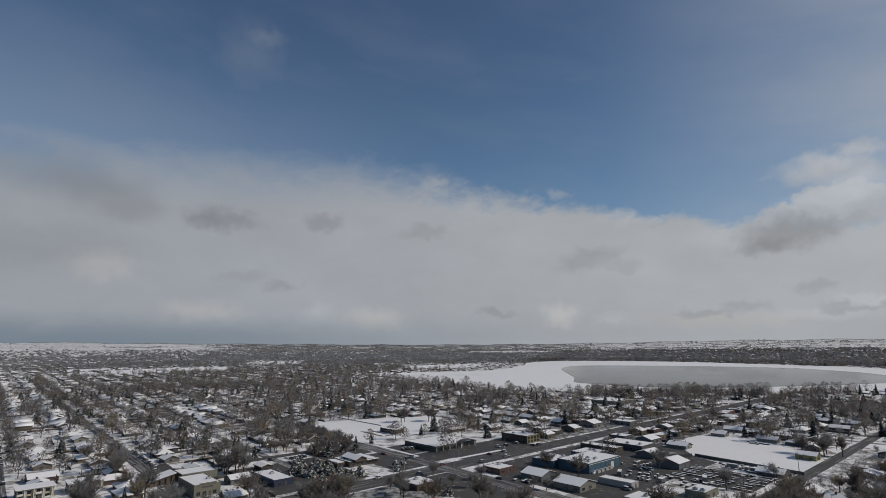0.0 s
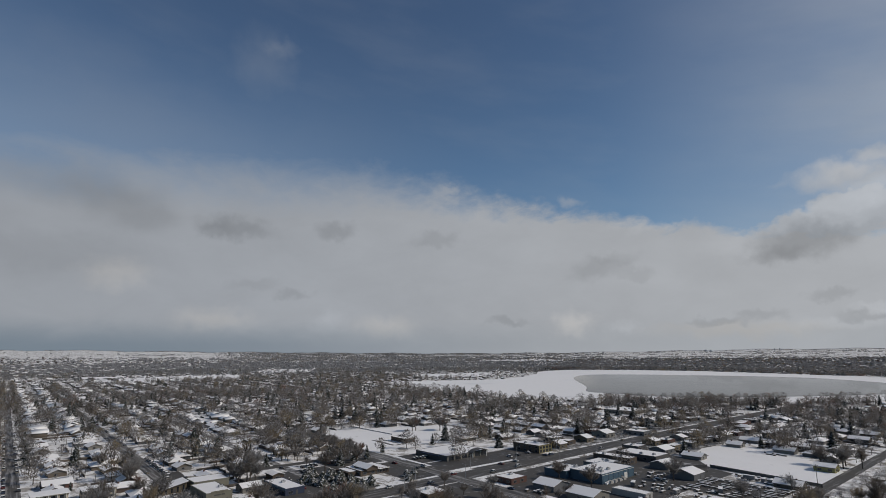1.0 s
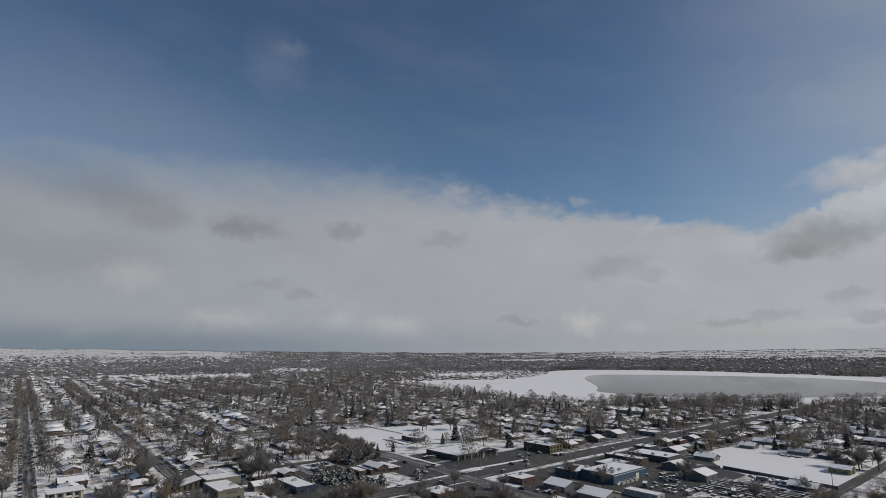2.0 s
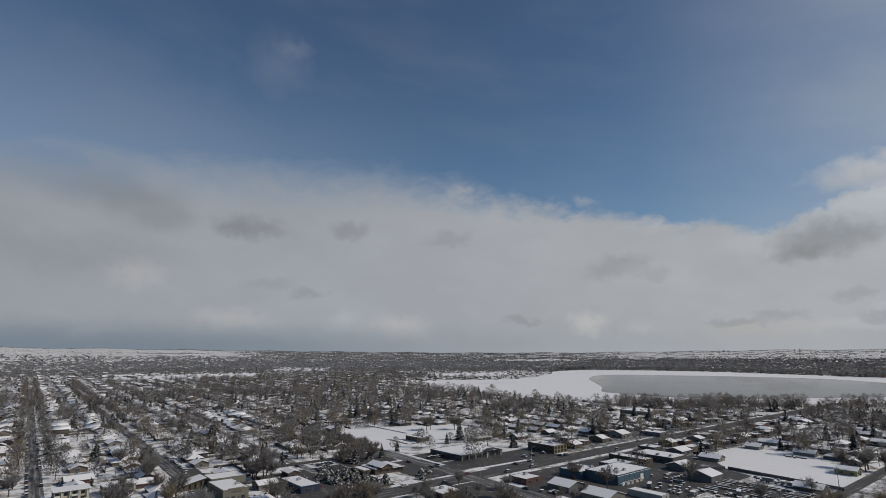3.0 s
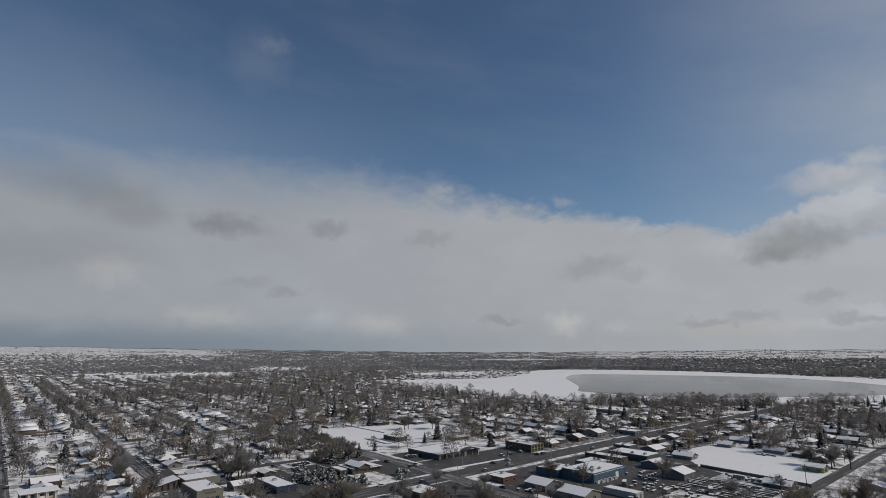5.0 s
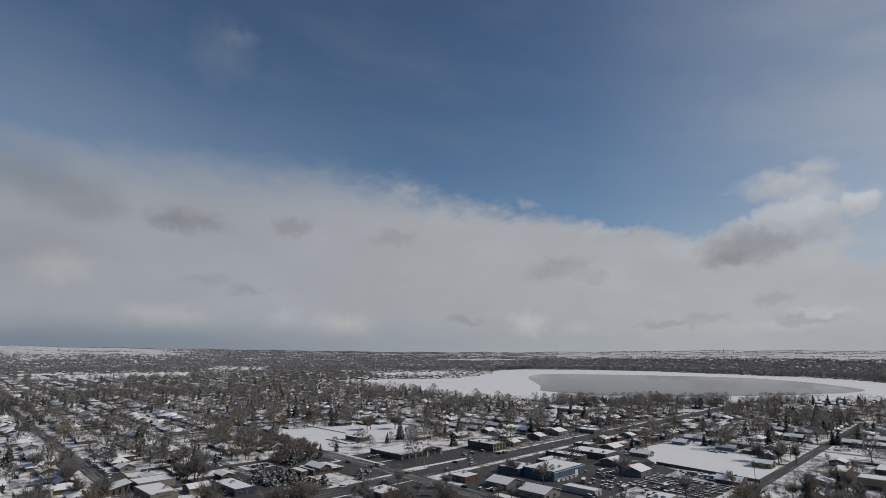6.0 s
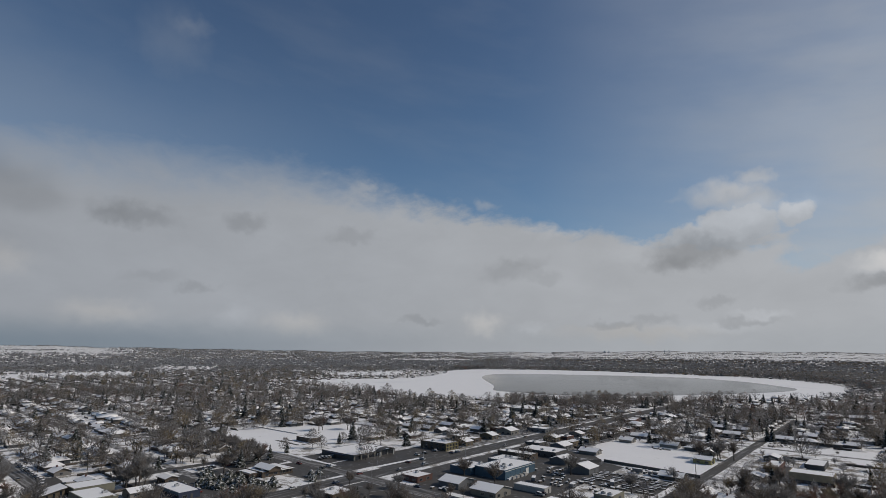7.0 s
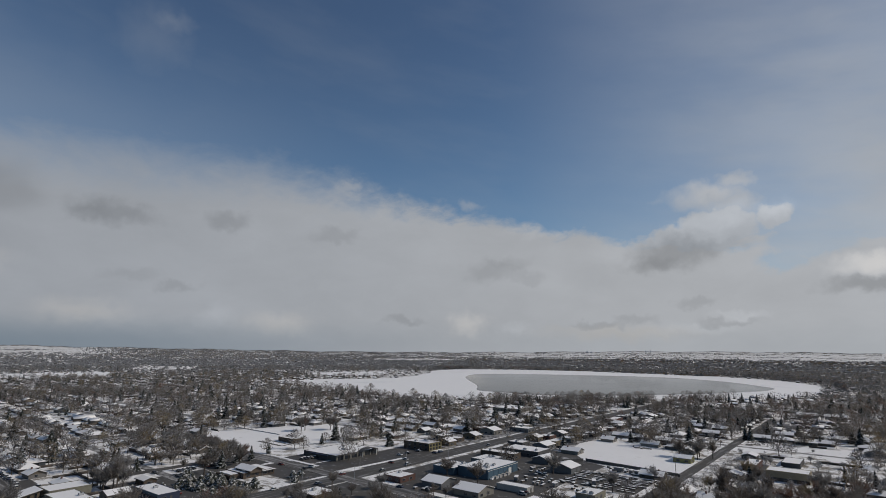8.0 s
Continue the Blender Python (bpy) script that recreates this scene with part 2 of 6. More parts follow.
def open_water(n, s, where):
    p = world_place(n)
    skim, ripple = n.noise(p, 0.006, 5, 0.55, 0.6), n.noise(p, 0.5, 3)
    film = n.step(skim.outputs[0], 0.42, 0.66)
    set_in(n, s, Base_Color=n.mix(film, rgb(0.030, 0.030, 0.031), rgb(0.053, 0.053, 0.054)), Roughness=n.step(film, 0.0, 1.0, 0.0, 0.07), IOR=1.31, Specular_IOR_Level=0.07)
    breeze = n.noise(n.vec("MULTIPLY", p, (0.35, 1.0, 1.0)), 0.011, 4, 0.6, 0.4)
    waves = n.math("MULTIPLY", ripple.outputs[0], n.step(breeze.outputs[0], 0.40, 0.66, 0.15, 1.0))
    bump(n, s, waves, 0.008, 0.10)


def house_wall(n, s, where):
    pick = n.add("ShaderNodeObjectInfo").outputs["Random"]
    island = n.add("ShaderNodeNewGeometry").outputs["Random Per Island"]
    pick = n.math("FRACT", n.math("ADD", pick, island))
    paint = ramp(n, pick, (0.0, (0.20, 0.19, 0.17)), (0.10, (0.11, 0.09, 0.07)), (0.28, (0.065, 0.046, 0.039)), (0.42, (0.075, 0.068, 0.06)), (0.56, (0.14, 0.135, 0.13)), (0.66, (0.085, 0.07, 0.052)), (0.76, (0.065, 0.074, 0.082)), (0.86, (0.045, 0.036, 0.03)), (0.95, (0.34, 0.33, 0.31)), constant=True)
    boards = n.add("ShaderNodeTexWave")
    boards.bands_direction, boards.wave_profile = "Z", "SAW"
    n.put(boards.inputs["Vector"], where)
    boards.inputs["Scale"].default_value = 1.6
    dirt = n.noise(where, 0.5, 5)
    set_in(n, s, Base_Color=n.mix(n.step(dirt.outputs[0], 0.35, 0.8, 0.0, 0.4), paint, rgb(0.13, 0.115, 0.10)), Roughness=0.75)
    bump(n, s, boards.outputs[1], 0.02)


def painted(r, g, b, rough=0.7, wear=0.35, scale=0.6):
    def build(n, s, where):
        stain, fine = n.noise(where, scale, 5), n.noise(where, scale * 9, 3)
        dull = rgb(r * 0.55 + 0.01, g * 0.55 + 0.01, b * 0.55 + 0.01)
        c = n.mix(n.step(stain.outputs[0], 0.4, 0.8, 0.0, wear), rgb(r, g, b), dull)
        set_in(n, s, Base_Color=n.mix(n.step(fine.outputs[0], 0.4, 0.8, 0.0, 0.2), c, dull), Roughness=rough)
        bump(n, s, fine.outputs[0], 0.01)
    return build


def dark_glass(n, s, where):
    set_in(n, s, Base_Color=rgb(0.02, 0.024, 0.03), Roughness=n.step(n.noise(where, 1.3, 2).outputs[0], 0.3, 0.7, 0.04, 0.14), IOR=1.5)


def car_paint(n, s, where):
    pick = n.add("ShaderNodeObjectInfo").outputs["Random"]
    paint = ramp(n, pick, (0.0, (0.02, 0.02, 0.022)), (0.2, (0.25, 0.26, 0.27)), (0.38, (0.55, 0.55, 0.54)), (0.55, (0.03, 0.045, 0.09)), (0.68, (0.14, 0.02, 0.018)), (0.78, (0.08, 0.085, 0.09)), (0.9, (0.30, 0.26, 0.2)), constant=True)
    dirt = n.noise(where, 2.5, 4)
    set_in(n, s, Base_Color=n.mix(n.step(dirt.outputs[0], 0.45, 0.75, 0.0, 0.5), paint, rgb(0.2, 0.19, 0.17)), Roughness=0.3, Metallic=0.2)


def bark(n, s, where):
    pick = n.add("ShaderNodeObjectInfo").outputs["Random"]
    grain = n.noise(where, 3.0, 4)
    base = n.mix(pick, rgb(0.075, 0.058, 0.045), rgb(0.12, 0.105, 0.09))
    set_in(n, s, Base_Color=n.mix(grain.outputs[0], base, rgb(0.05, 0.042, 0.036)), Roughness=0.9)


def airy_normal(n, shader, share):
    """Fine twigs scatter light evenly, so their shading leans towards the upright."""
    geo = n.add("ShaderNodeNewGeometry").outputs["Normal"]
    part_ = n.vec("MULTIPLY", geo, (share, share, share))
    n.put(shader.inputs["Normal"], n.vec("NORMALIZE", n.vec("ADD", part_, (0.25, -0.12, 0.6))))


def let_through(n, shader, colour, share):
    """Loose twigs and needles let part of the light pass on to the side that is turned away."""
    back = n.add("ShaderNodeBsdfTranslucent", colour)
    return n.add("ShaderNodeMixShader", share, shader.outputs[0], back.outputs[0]).outputs[0]


def twigs(a, b, frost):
    def build(n, s, where):
        pick = n.add("ShaderNodeObjectInfo").outputs["Random"]
        geo = n.add("ShaderNodeNewGeometry")
        island = geo.outputs["Random Per Island"]
        broad = n.noise(geo.outputs["Position"], 0.045, 3)
        base = n.mix(n.math("FRACT", n.math("ADD", pick, broad.outputs[0])), rgb(*a), rgb(*b))
        if frost < 0.3:
            rust = n.step(n.math("FRACT", n.math("ADD", n.math("MULTIPLY", pick, 7.13), n.noise(geo.outputs["Position"], 0.03, 1).outputs[0])), 0.92, 0.96)
            base = n.mix(rust, base, rgb(0.19, 0.115, 0.088))
            straw = n.step(n.math("FRACT", n.math("ADD", n.math("MULTIPLY", pick, 3.71), n.noise(geo.outputs["Position"], 0.025, 1).outputs[0])), 0.90, 0.95)
            base = n.mix(straw, base, rgb(0.235, 0.19, 0.125))
        rime = n.step(island, 1.0 - frost, 1.0 - frost + 0.3, 0.0, 0.6)
        colour = n.mix(rime, base, rgb(0.5, 0.51, 0.53))
        set_in(n, s, Base_Color=colour, Roughness=0.95, Specular_IOR_Level=0.1)
        airy_normal(n, s, 0.35)
        return let_through(n, s, colour, 0.4)
    return build


def needles(n, s, where):
    geo = n.add("ShaderNodeNewGeometry")
    island = geo.outputs["Random Per Island"]
    up = n.add("ShaderNodeSeparateXYZ", geo.outputs["Normal"]).outputs[2]
    patch = n.noise(geo.outputs["Position"], 0.8, 4)
    green = n.mix(island, rgb(0.026, 0.031, 0.025), rgb(0.052, 0.057, 0.047))
    rime = n.math("MULTIPLY", n.step(patch.outputs[0], 0.5, 0.64, 0.0, 0.75), n.step(n.math("ABSOLUTE", up), 0.3, 0.7))
    colour = n.mix(rime, green, rgb(0.6, 0.62, 0.65))
    set_in(n, s, Base_Color=colour, Roughness=0.9, Specular_IOR_Level=0.15)
    airy_normal(n, s, 0.6)
    return let_through(n, s, colour, 0.3)


def laden(n, s, where):
    geo = n.add("ShaderNodeNewGeometry")
    up = n.math("ABSOLUTE", n.add("ShaderNodeSeparateXYZ", geo.outputs["Normal"]).outputs[2])
    patch = n.noise(geo.outputs["Position"], 0.9, 4)
    green = n.mix(geo.outputs["Random Per Island"], rgb(0.03, 0.035, 0.028), rgb(0.07, 0.072, 0.06))
    load = n.math("MULTIPLY", n.step(patch.outputs[0], 0.50, 0.62, 0.0, 0.8), n.step(up, 0.15, 0.55))
    set_in(n, s, Base_Color=n.mix(load, green, SNOW_B), Roughness=0.9, Specular_IOR_Level=0.15)


MAT = {
    "laden": material("needles_under_snow", laden),
    "ground": material("ground_snow", snow_ground), "field": material("field_snow", snow_clean), "roof_snow": material("roof_snow", snow_roof(0.74, 0.84, 0.7)), "roof_clean": material("roof_snow_clean", snow_roof(0.80, 0.92, 0.5)),
    "asphalt": material("asphalt", asphalt(0.55, 0.72, 0.45, 47.6)), "lot": material("lot_asphalt", asphalt(0.60, 0.74, 0.5)), "slush": material("street_slush", asphalt(0.44, 0.62, 0.9)), "water": material("open_water", open_water), "wall": material("house_wall", house_wall),
    "glass": material("window_glass", dark_glass), "car": material("car_paint", car_paint), "bark": material("bark", bark),
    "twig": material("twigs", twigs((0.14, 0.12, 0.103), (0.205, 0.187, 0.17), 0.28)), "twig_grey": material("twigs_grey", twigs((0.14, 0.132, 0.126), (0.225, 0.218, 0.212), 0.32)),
    # hill_woods: pale bluish base colour stands in for far haze, rime on top
    "twig_frost": material("twigs_frosted", twigs((0.19, 0.19, 0.195), (0.29, 0.29, 0.30), 0.5)), "hill_woods": material("hazed_hill_woods", twigs((0.19, 0.193, 0.20), (0.30, 0.303, 0.31), 0.25)), "street": material("street_asphalt", asphalt(0.46, 0.66, 0.6, -39.4)),
    # lake_woods: dark, with the blue of distance tinted into the base colour
    "lake_woods": material("dark_hazed_woods", twigs((0.095, 0.103, 0.115), (0.165, 0.174, 0.187), 0.1)),
    # woods: greyer, lighter base imitates haze over distance, besides some rime
    "woods": material("hazed_woods", twigs((0.15, 0.153, 0.16), (0.25, 0.253, 0.26), 0.2)), "needles": material("needles", needles),
    "eave": material("eave_shingle", painted(0.10, 0.088, 0.078, 0.85)), "trim": material("white_trim", painted(0.62, 0.61, 0.58)),
    "brick": material("brick_red", painted(0.095, 0.046, 0.036, 0.85)), "concrete": material("concrete", painted(0.36, 0.35, 0.33, 0.85)),
    "wood": material("weathered_wood", painted(0.085, 0.07, 0.056, 0.85)), "steel": material("galvanised", painted(0.34, 0.35, 0.36, 0.45)),
    "rubber": material("rubber", painted(0.02, 0.02, 0.021, 0.85)),
    "blue": material("blue_cladding", painted(0.045, 0.09, 0.13, 0.6)), "navy": material("navy_cladding", painted(0.022, 0.032, 0.066, 0.6)),
    "tan": material("tan_stucco", painted(0.115, 0.092, 0.060, 0.85)), "pale": material("pale_stucco", painted(0.165, 0.158, 0.122, 0.85)),
    "grey": material("grey_cladding", painted(0.12, 0.125, 0.132, 0.6)), "dark": material("dark_cladding", painted(0.07, 0.068, 0.066, 0.7)),
    "brown": material("brown_cladding", painted(0.075, 0.054, 0.038, 0.8)), "yellow": material("yellow_siding", painted(0.22, 0.205, 0.08, 0.8)),
    "ice_snow": material("snow_on_lake_ice", snow_on_ice),
    "cream": material("cream_stucco", painted(0.40, 0.36, 0.28, 0.85)),
    "sand": material("sand_stucco", painted(0.27, 0.225, 0.15, 0.85)),
    "ochre": material("ochre_stucco", painted(0.15, 0.125, 0.055, 0.8)),
    "verge": material("dry_grass", painted(0.13, 0.105, 0.078, 0.9, 0.6, 0.25)),
    "beige": material("beige_siding", painted(0.175, 0.165, 0.143, 0.8)),
}

# ---------------------------------------------------------------- plan
EAST = heading(47.6).to_2d()       # along the main road
NORTH = heading(-39.4).to_2d()     # along the side streets
CROSSING = Vector((-5.0, 350.0))
TURN = 90 - 47.6
DET = EAST.x * NORTH.y - EAST.y * NORTH.x


def place(n, s):
    return CROSSING + float(n) * EAST + float(s) * NORTH


def grid_of(x, y):
    dx, dy = x - CROSSING.x, y - CROSSING.y
    return (dx * NORTH.y - dy * NORTH.x) / DET, (EAST.x * dy - EAST.y * dx) / DET


RIM_AZ = (-180, -60, -45, -38, -33, -28, -22, -10, 0, 10, 20, 30, 42, 60, 180)
RIM_EL = (-0.2, 0.1, 0.32, 0.20, 0.16, 0.04, -0.05, -0.22, -0.31, -0.30, -0.18, -0.03, -0.02, -0.1, -0.2)


def height(x, y):
    """The plain is level as far as the lake, then swells to the rim of low hills."""
    x, y = np.asarray(x, float), np.asarray(y, float)
    r, az = np.hypot(x, y), np.degrees(np.arctan2(x, y))
    rim = 75 + 4850 * np.tan(np.radians(np.interp(az, RIM_AZ, RIM_EL)))
    rim = rim + 3.0 * np.sin(az * 0.9 + 1.0) + 1.5 * np.sin(az * 2.7)
    t = np.clip((r - 2350) / 2500, 0, 1)
    return rim * t ** 1.35


LAKE = [(-200, 1370), (-110, 1400), (-20, 1440), (64, 1455), (125, 1500), (190, 1620), (262, 1820), (315, 2031), (469, 2154), (803, 2030), (1035, 1690), (1144, 1397), (1060, 1130), (926, 975), (811, 880), (699, 850), (510, 830), (316, 820), (165, 850), (60, 960), (-20, 1080), (-120, 1230)]
WATER = [(330, 1565), (437, 1749), (673, 1690), (913, 1526), (955, 1310), (918, 1141), (885, 1052), (800, 985), (690, 948), (600, 925), (450, 905), (324, 930), (277, 990), (243, 1042), (275, 1190)]
FIELDS = [[(-128, 538), (-82, 562), (-15, 582), (28, 522), (-39, 461), (-62, 430), (-101, 487)], [(189, 446), (227, 455), (239, 415), (240, 363), (201, 323), (164, 376)],
          [(316, 420), (360, 400), (347, 386), (296, 395)], [(362, 398), (384, 376), (340, 327), (334, 349)],
          [(-895, 1326), (-1010, 1500), (-1170, 1720), (-950, 1800), (-735, 1914), (-640, 1720), (-588, 1531), (-760, 1480)], [(-760, 1980), (-560, 2000), (-500, 1980), (-600, 2420), (-800, 2380)],
          [(-120, 1620), (60, 1660), (200, 1850), (60, 1900), (-120, 1800)]]


def inside(poly, x, y):
    """Which of the points lie in a polygon."""
    x, y = np.asarray(x, float), np.asarray(y, float)
    hit = np.zeros(x.shape, bool)
    for (ax, ay), (bx, by) in zip(poly, poly[1:] + poly[:1]):
        cross = (ay > y) != (by > y)
        hit ^= cross & (x < (bx - ax) * (y - ay) / ((by - ay) if by != ay else 1e-9) + ax)
    return hit


def rounded(poly, steps=6):
    """A closed smooth line through the corners."""
    out, k = [], len(poly)
    for i in range(k):
        p = [Vector(poly[(i + j - 1) % k]) for j in range(4)]
        for q in range(steps):
            t = q / steps
            out.append(0.5 * ((2 * p[1]) + (p[2] - p[0]) * t + (2 * p[0] - 5 * p[1] + 4 * p[2] - p[3]) * t * t + (3 * p[1] - p[0] - 3 * p[2] + p[3]) * t ** 3))
    return [(v.x, v.y) for v in out]


LAKE_LINE, WATER_LINE = rounded(LAKE), rounded(WATER)

# ---------------------------------------------------------------- mesh helpers


def mesh_of(name, bm):
    me = bpy.data.meshes.new(name)
    bm.normal_update()
    bm.to_mesh(me)
    bm.free()
    return me


def part(name, bm, mat, parent=None, label=""):
    me = bm if isinstance(bm, bpy.types.Mesh) else mesh_of(name, bm)
    if not me.materials:
        me.materials.append(MAT[mat])
    ob = new(name, me)
    if parent:
        ob.parent = parent
    return tagged(ob, label)


def box(bm, x0, x1, y0, y1, z0, z1, bevel=0.0):
    v = [bm.verts.new((x, y, z)) for z in (z0, z1) for x, y in ((x0, y0), (x1, y0), (x1, y1), (x0, y1))]
    faces = [bm.faces.new([v[i] for i in f]) for f in ((3, 2, 1, 0), (4, 5, 6, 7), (0, 1, 5, 4), (1, 2, 6, 5), (2, 3, 7, 6), (3, 0, 4, 7))]
    if bevel:
        bmesh.ops.bevel(bm, geom=list({e for f in faces for e in f.edges}), offset=bevel, segments=1, affect="EDGES")
    return bm


def boxed(*args, **more):
    return box(bmesh.new(), *args, **more)


def tube(bm, a, b, ra, rb, sides=5):
    a, b = Vector(a), Vector(b)
    q = (b - a).to_track_quat("Z", "Y")
    rings = [[bm.verts.new(p + q @ Vector((r * math.cos(t), r * math.sin(t), 0))) for t in (2 * math.pi * i / sides for i in range(sides))] for p, r in ((a, ra), (b, rb))]
    for i in range(sides):
        j = (i + 1) % sides
        bm.faces.new((rings[0][i], rings[0][j], rings[1][j], rings[1][i]))
    bm.faces.new(rings[1])
    return bm


def sheet(name, line, z, mat, label, category="", depth=0.0, kind="structure"):
    """A level sheet with an outline, and a lip round it."""
    bm = bmesh.new()
    top = [bm.verts.new((x, y, z)) for x, y in line]
    face = bm.faces.new(top)
    face.normal_update()
    if face.normal.z < 0:
        face.normal_flip()
    edges = list(face.edges)
    bmesh.ops.triangulate(bm, faces=[face])
    if depth:
        low = [bm.verts.new((x, y, z - depth)) for x, y in line]
        for i in range(len(line)):
            j = (i + 1) % len(line)
            bm.faces.new((top[i], top[j], low[j], low[i]))
    me = mesh_of(name, bm)
    me.materials.append(MAT[mat])
    return tagged(new(name, me), label, category or name.replace("_", " "), "", kind)


def strip(name, points, width, z, mat, label):
    """A ribbon along a line, with a small kerb face at each side."""
    bm = bmesh.new()
    rows = []
    for i, p in enumerate(points):
        d = (points[min(i + 1, len(points) - 1)] - points[max(i - 1, 0)]).normalized()
        side = Vector((-d.y, d.x)) * width / 2
        rows.append([bm.verts.new((*(p + side * k), z - dz)) for k, dz in ((1.0, z), (1.0, 0), (-1.0, 0), (-1.0, z))])
    for a, b in zip(rows, rows[1:]):
        for i in range(3):
            bm.faces.new((a[i + 1], a[i], b[i], b[i + 1])).normal_update()
    bmesh.ops.recalc_face_normals(bm, faces=bm.faces)
    me = mesh_of(name, bm)
    me.materials.append(MAT[mat])
    return tagged(new(name, me), label, "road", "", "structure")


def raw_mesh(name, verts, tris, slots=None, mats=()):
    """A mesh from arrays of corners and triangles."""
    me = bpy.data.meshes.new(name)
    me.vertices.add(len(verts))
    me.vertices.foreach_set("co", np.ascontiguousarray(verts, np.float32).ravel())
    me.loops.add(len(tris) * 3)
    me.loops.foreach_set("vertex_index", np.ascontiguousarray(tris, np.int32).ravel())
    me.polygons.add(len(tris))
    me.polygons.foreach_set("loop_start", np.arange(0, len(tris) * 3, 3, dtype=np.int32))
    for m in mats:
        me.materials.append(MAT[m])
    if slots is not None:
        me.polygons.foreach_set("material_index", np.ascontiguousarray(slots, np.int32))
    me.update(calc_edges=True)
    me.validate()
    return me


def arrays_of(bm):
    bmesh.ops.triangulate(bm, faces=bm.faces)
    bm.verts.index_update()
    v = np.array([p.co for p in bm.verts])
    f = np.array([[p.index for p in q.verts] for q in bm.faces])
    s = np.array([q.material_index for q in bm.faces])
    bm.free()
    return v, f, s


def scatter(name, shapes, spots, mats, label, category):
    """One object of many copies of a few shapes. spots: x, y, z, turn, scale, kind of shape."""
    vs, fs, ss, base = [], [], [], 0
    for k, (v, f, s) in enumerate(shapes):
        sel = spots[spots[:, 5] == k]
        if not len(sel):
            continue
        c, w = np.cos(sel[:, 3])[:, None] * sel[:, 4][:, None], np.sin(sel[:, 3])[:, None] * sel[:, 4][:, None]
        out = np.stack([v[:, 0] * c - v[:, 1] * w + sel[:, 0:1], v[:, 0] * w + v[:, 1] * c + sel[:, 1:2], v[:, 2] * sel[:, 4][:, None] + sel[:, 2:3]], -1)
        vs.append(out.reshape(-1, 3))
        fs.append((f[None] + (base + np.arange(len(sel)) * len(v))[:, None, None]).reshape(-1, 3))
        ss.append(np.tile(s, len(sel)))
        base += len(sel) * len(v)
    me = raw_mesh(name, np.concatenate(vs), np.concatenate(fs), np.concatenate(ss), mats)
    return tagged(new(name, me), label, category, "", "stuff")


# ---------------------------------------------------------------- ground, lake, roads


def build_ground():
    radii = np.concatenate([[1, 120, 220], np.arange(300, 2300, 200), np.arange(2350, 4960, 90), [4960]])
    turns = np.radians(np.concatenate([np.arange(-180, -60, 6), np.arange(-60, 66, 1.0), np.arange(66, 180, 6)]))
    r, a = np.meshgrid(radii, turns, indexing="ij")
    x, y = r * np.sin(a), r * np.cos(a)
    z = height(x, y)
    verts = np.stack([x, y, z], -1).reshape(-1, 3)
    m = len(turns)
    tris = []
    for i in range(len(radii) - 1):
        for j in range(m):
            k = (j + 1) % m
            p, q, s, t = i * m + j, i * m + k, (i + 1) * m + k, (i + 1) * m + j
            tris += [(p, t, s), (p, s, q)]
    verts = np.concatenate([verts, [[0, 0, 0]]])
    tris += [(len(verts) - 1, j, (j + 1) % m) for j in range(m)]
    me = raw_mesh("ground", verts, tris, None, ("ground",))
    for p in me.polygons:
        p.use_smooth = True
    tagged(new("ground", me), "snow-covered plain with patches of brown grass and low hills", "ground", "", "structure")


build_ground()
sheet("lake_ice", LAKE_LINE, 0.12, "ice_snow", "smooth snow lying on the frozen lake margin", "frozen lake", 0.12)
sheet("water", WATER_LINE, 0.20, "water", "grey open water of the half-frozen lake", "lake", 0.08)
for k, line in enumerate(FIELDS):
    sheet("snow_field", rounded(line, 3), 0.07, "field", "open lawn under unbroken white snow" if k else "white snow-covered school playing field", "field", 0.07)

STREET_N = [-350 + 71 * k for k in range(-6, 5)] + [5] + [76 + 71 * k for k in range(0, 12)]
CROSS_S = [250, 470, 690, 910, 1130, 1350]
strip("main_road", [place(n, -4) for n in range(-140, 721, 43)], 17, 0.10, "asphalt", "wet dark asphalt main road with slush at its edges")
strip("east_road", [place(n, -160) for n in range(-60, 521, 29)], 7.5, 0.10, "asphalt", "wet asphalt side road edged with snow")
strip("crossing_road", [place(3, s) for s in range(-120, 133, 21)], 11, 0.13, "street", "wet asphalt road that crosses the main road")
for n in STREET_N:
    start = 330 if -60 < n < 100 else 115 if n > -60 else 30
    stop = 1150 if n < 0 else max(320, 700 - int(0.9 * n)) if n < 420 else 0
    if stop > start:
        clear = n in (-208, -137)
        if clear:
            strip("side_street", [place(n, s) for s in range(start, 341, 31)], 8.5, 0.12, "street", "wet residential street with cars at its kerbs")
        strip("side_street", [place(n, s) for s in range(340 if clear else start, stop, 35)], 7.0 if clear else 6.0, 0.09, "street" if clear else "slush", "narrow wet residential street between snowy verges")
for s in CROSS_S:
    strip("side_street", [place(n, s) for n in range(-700, 250 - s // 5, 50)], 5.5, 0.11, "slush", "narrow wet residential street between snowy verges")
for n in (147, 289, 431):
    strip("side_street", [place(n, s) for s in range(-430, -6, 31)], 6, 0.08, "slush", "narrow wet residential street between snowy verges")
strip("back_street", [place(n, 99) for n in range(-104, 0, 17)], 8, 0.12, "lot", "wet dark street behind the restaurant")
strip("court_path", [place(n, s) for n, s in ((37, 147), (37, 136), (37, 125), (37, 114))], 2.6, 0.14, "lot", "dark path cleared of snow beside the school court")
strip("court_path", [place(n, s) for n, s in ((45, 143), (45, 131), (45, 119))], 1.8, 0.14, "lot", "dark path cleared of snow beside the school court")
strip("court_path", [place(n, s) for n, s in ((38, 113), (52, 116), (66, 120))], 2.2, 0.15, "lot", "dark path cleared of snow beside the school court")
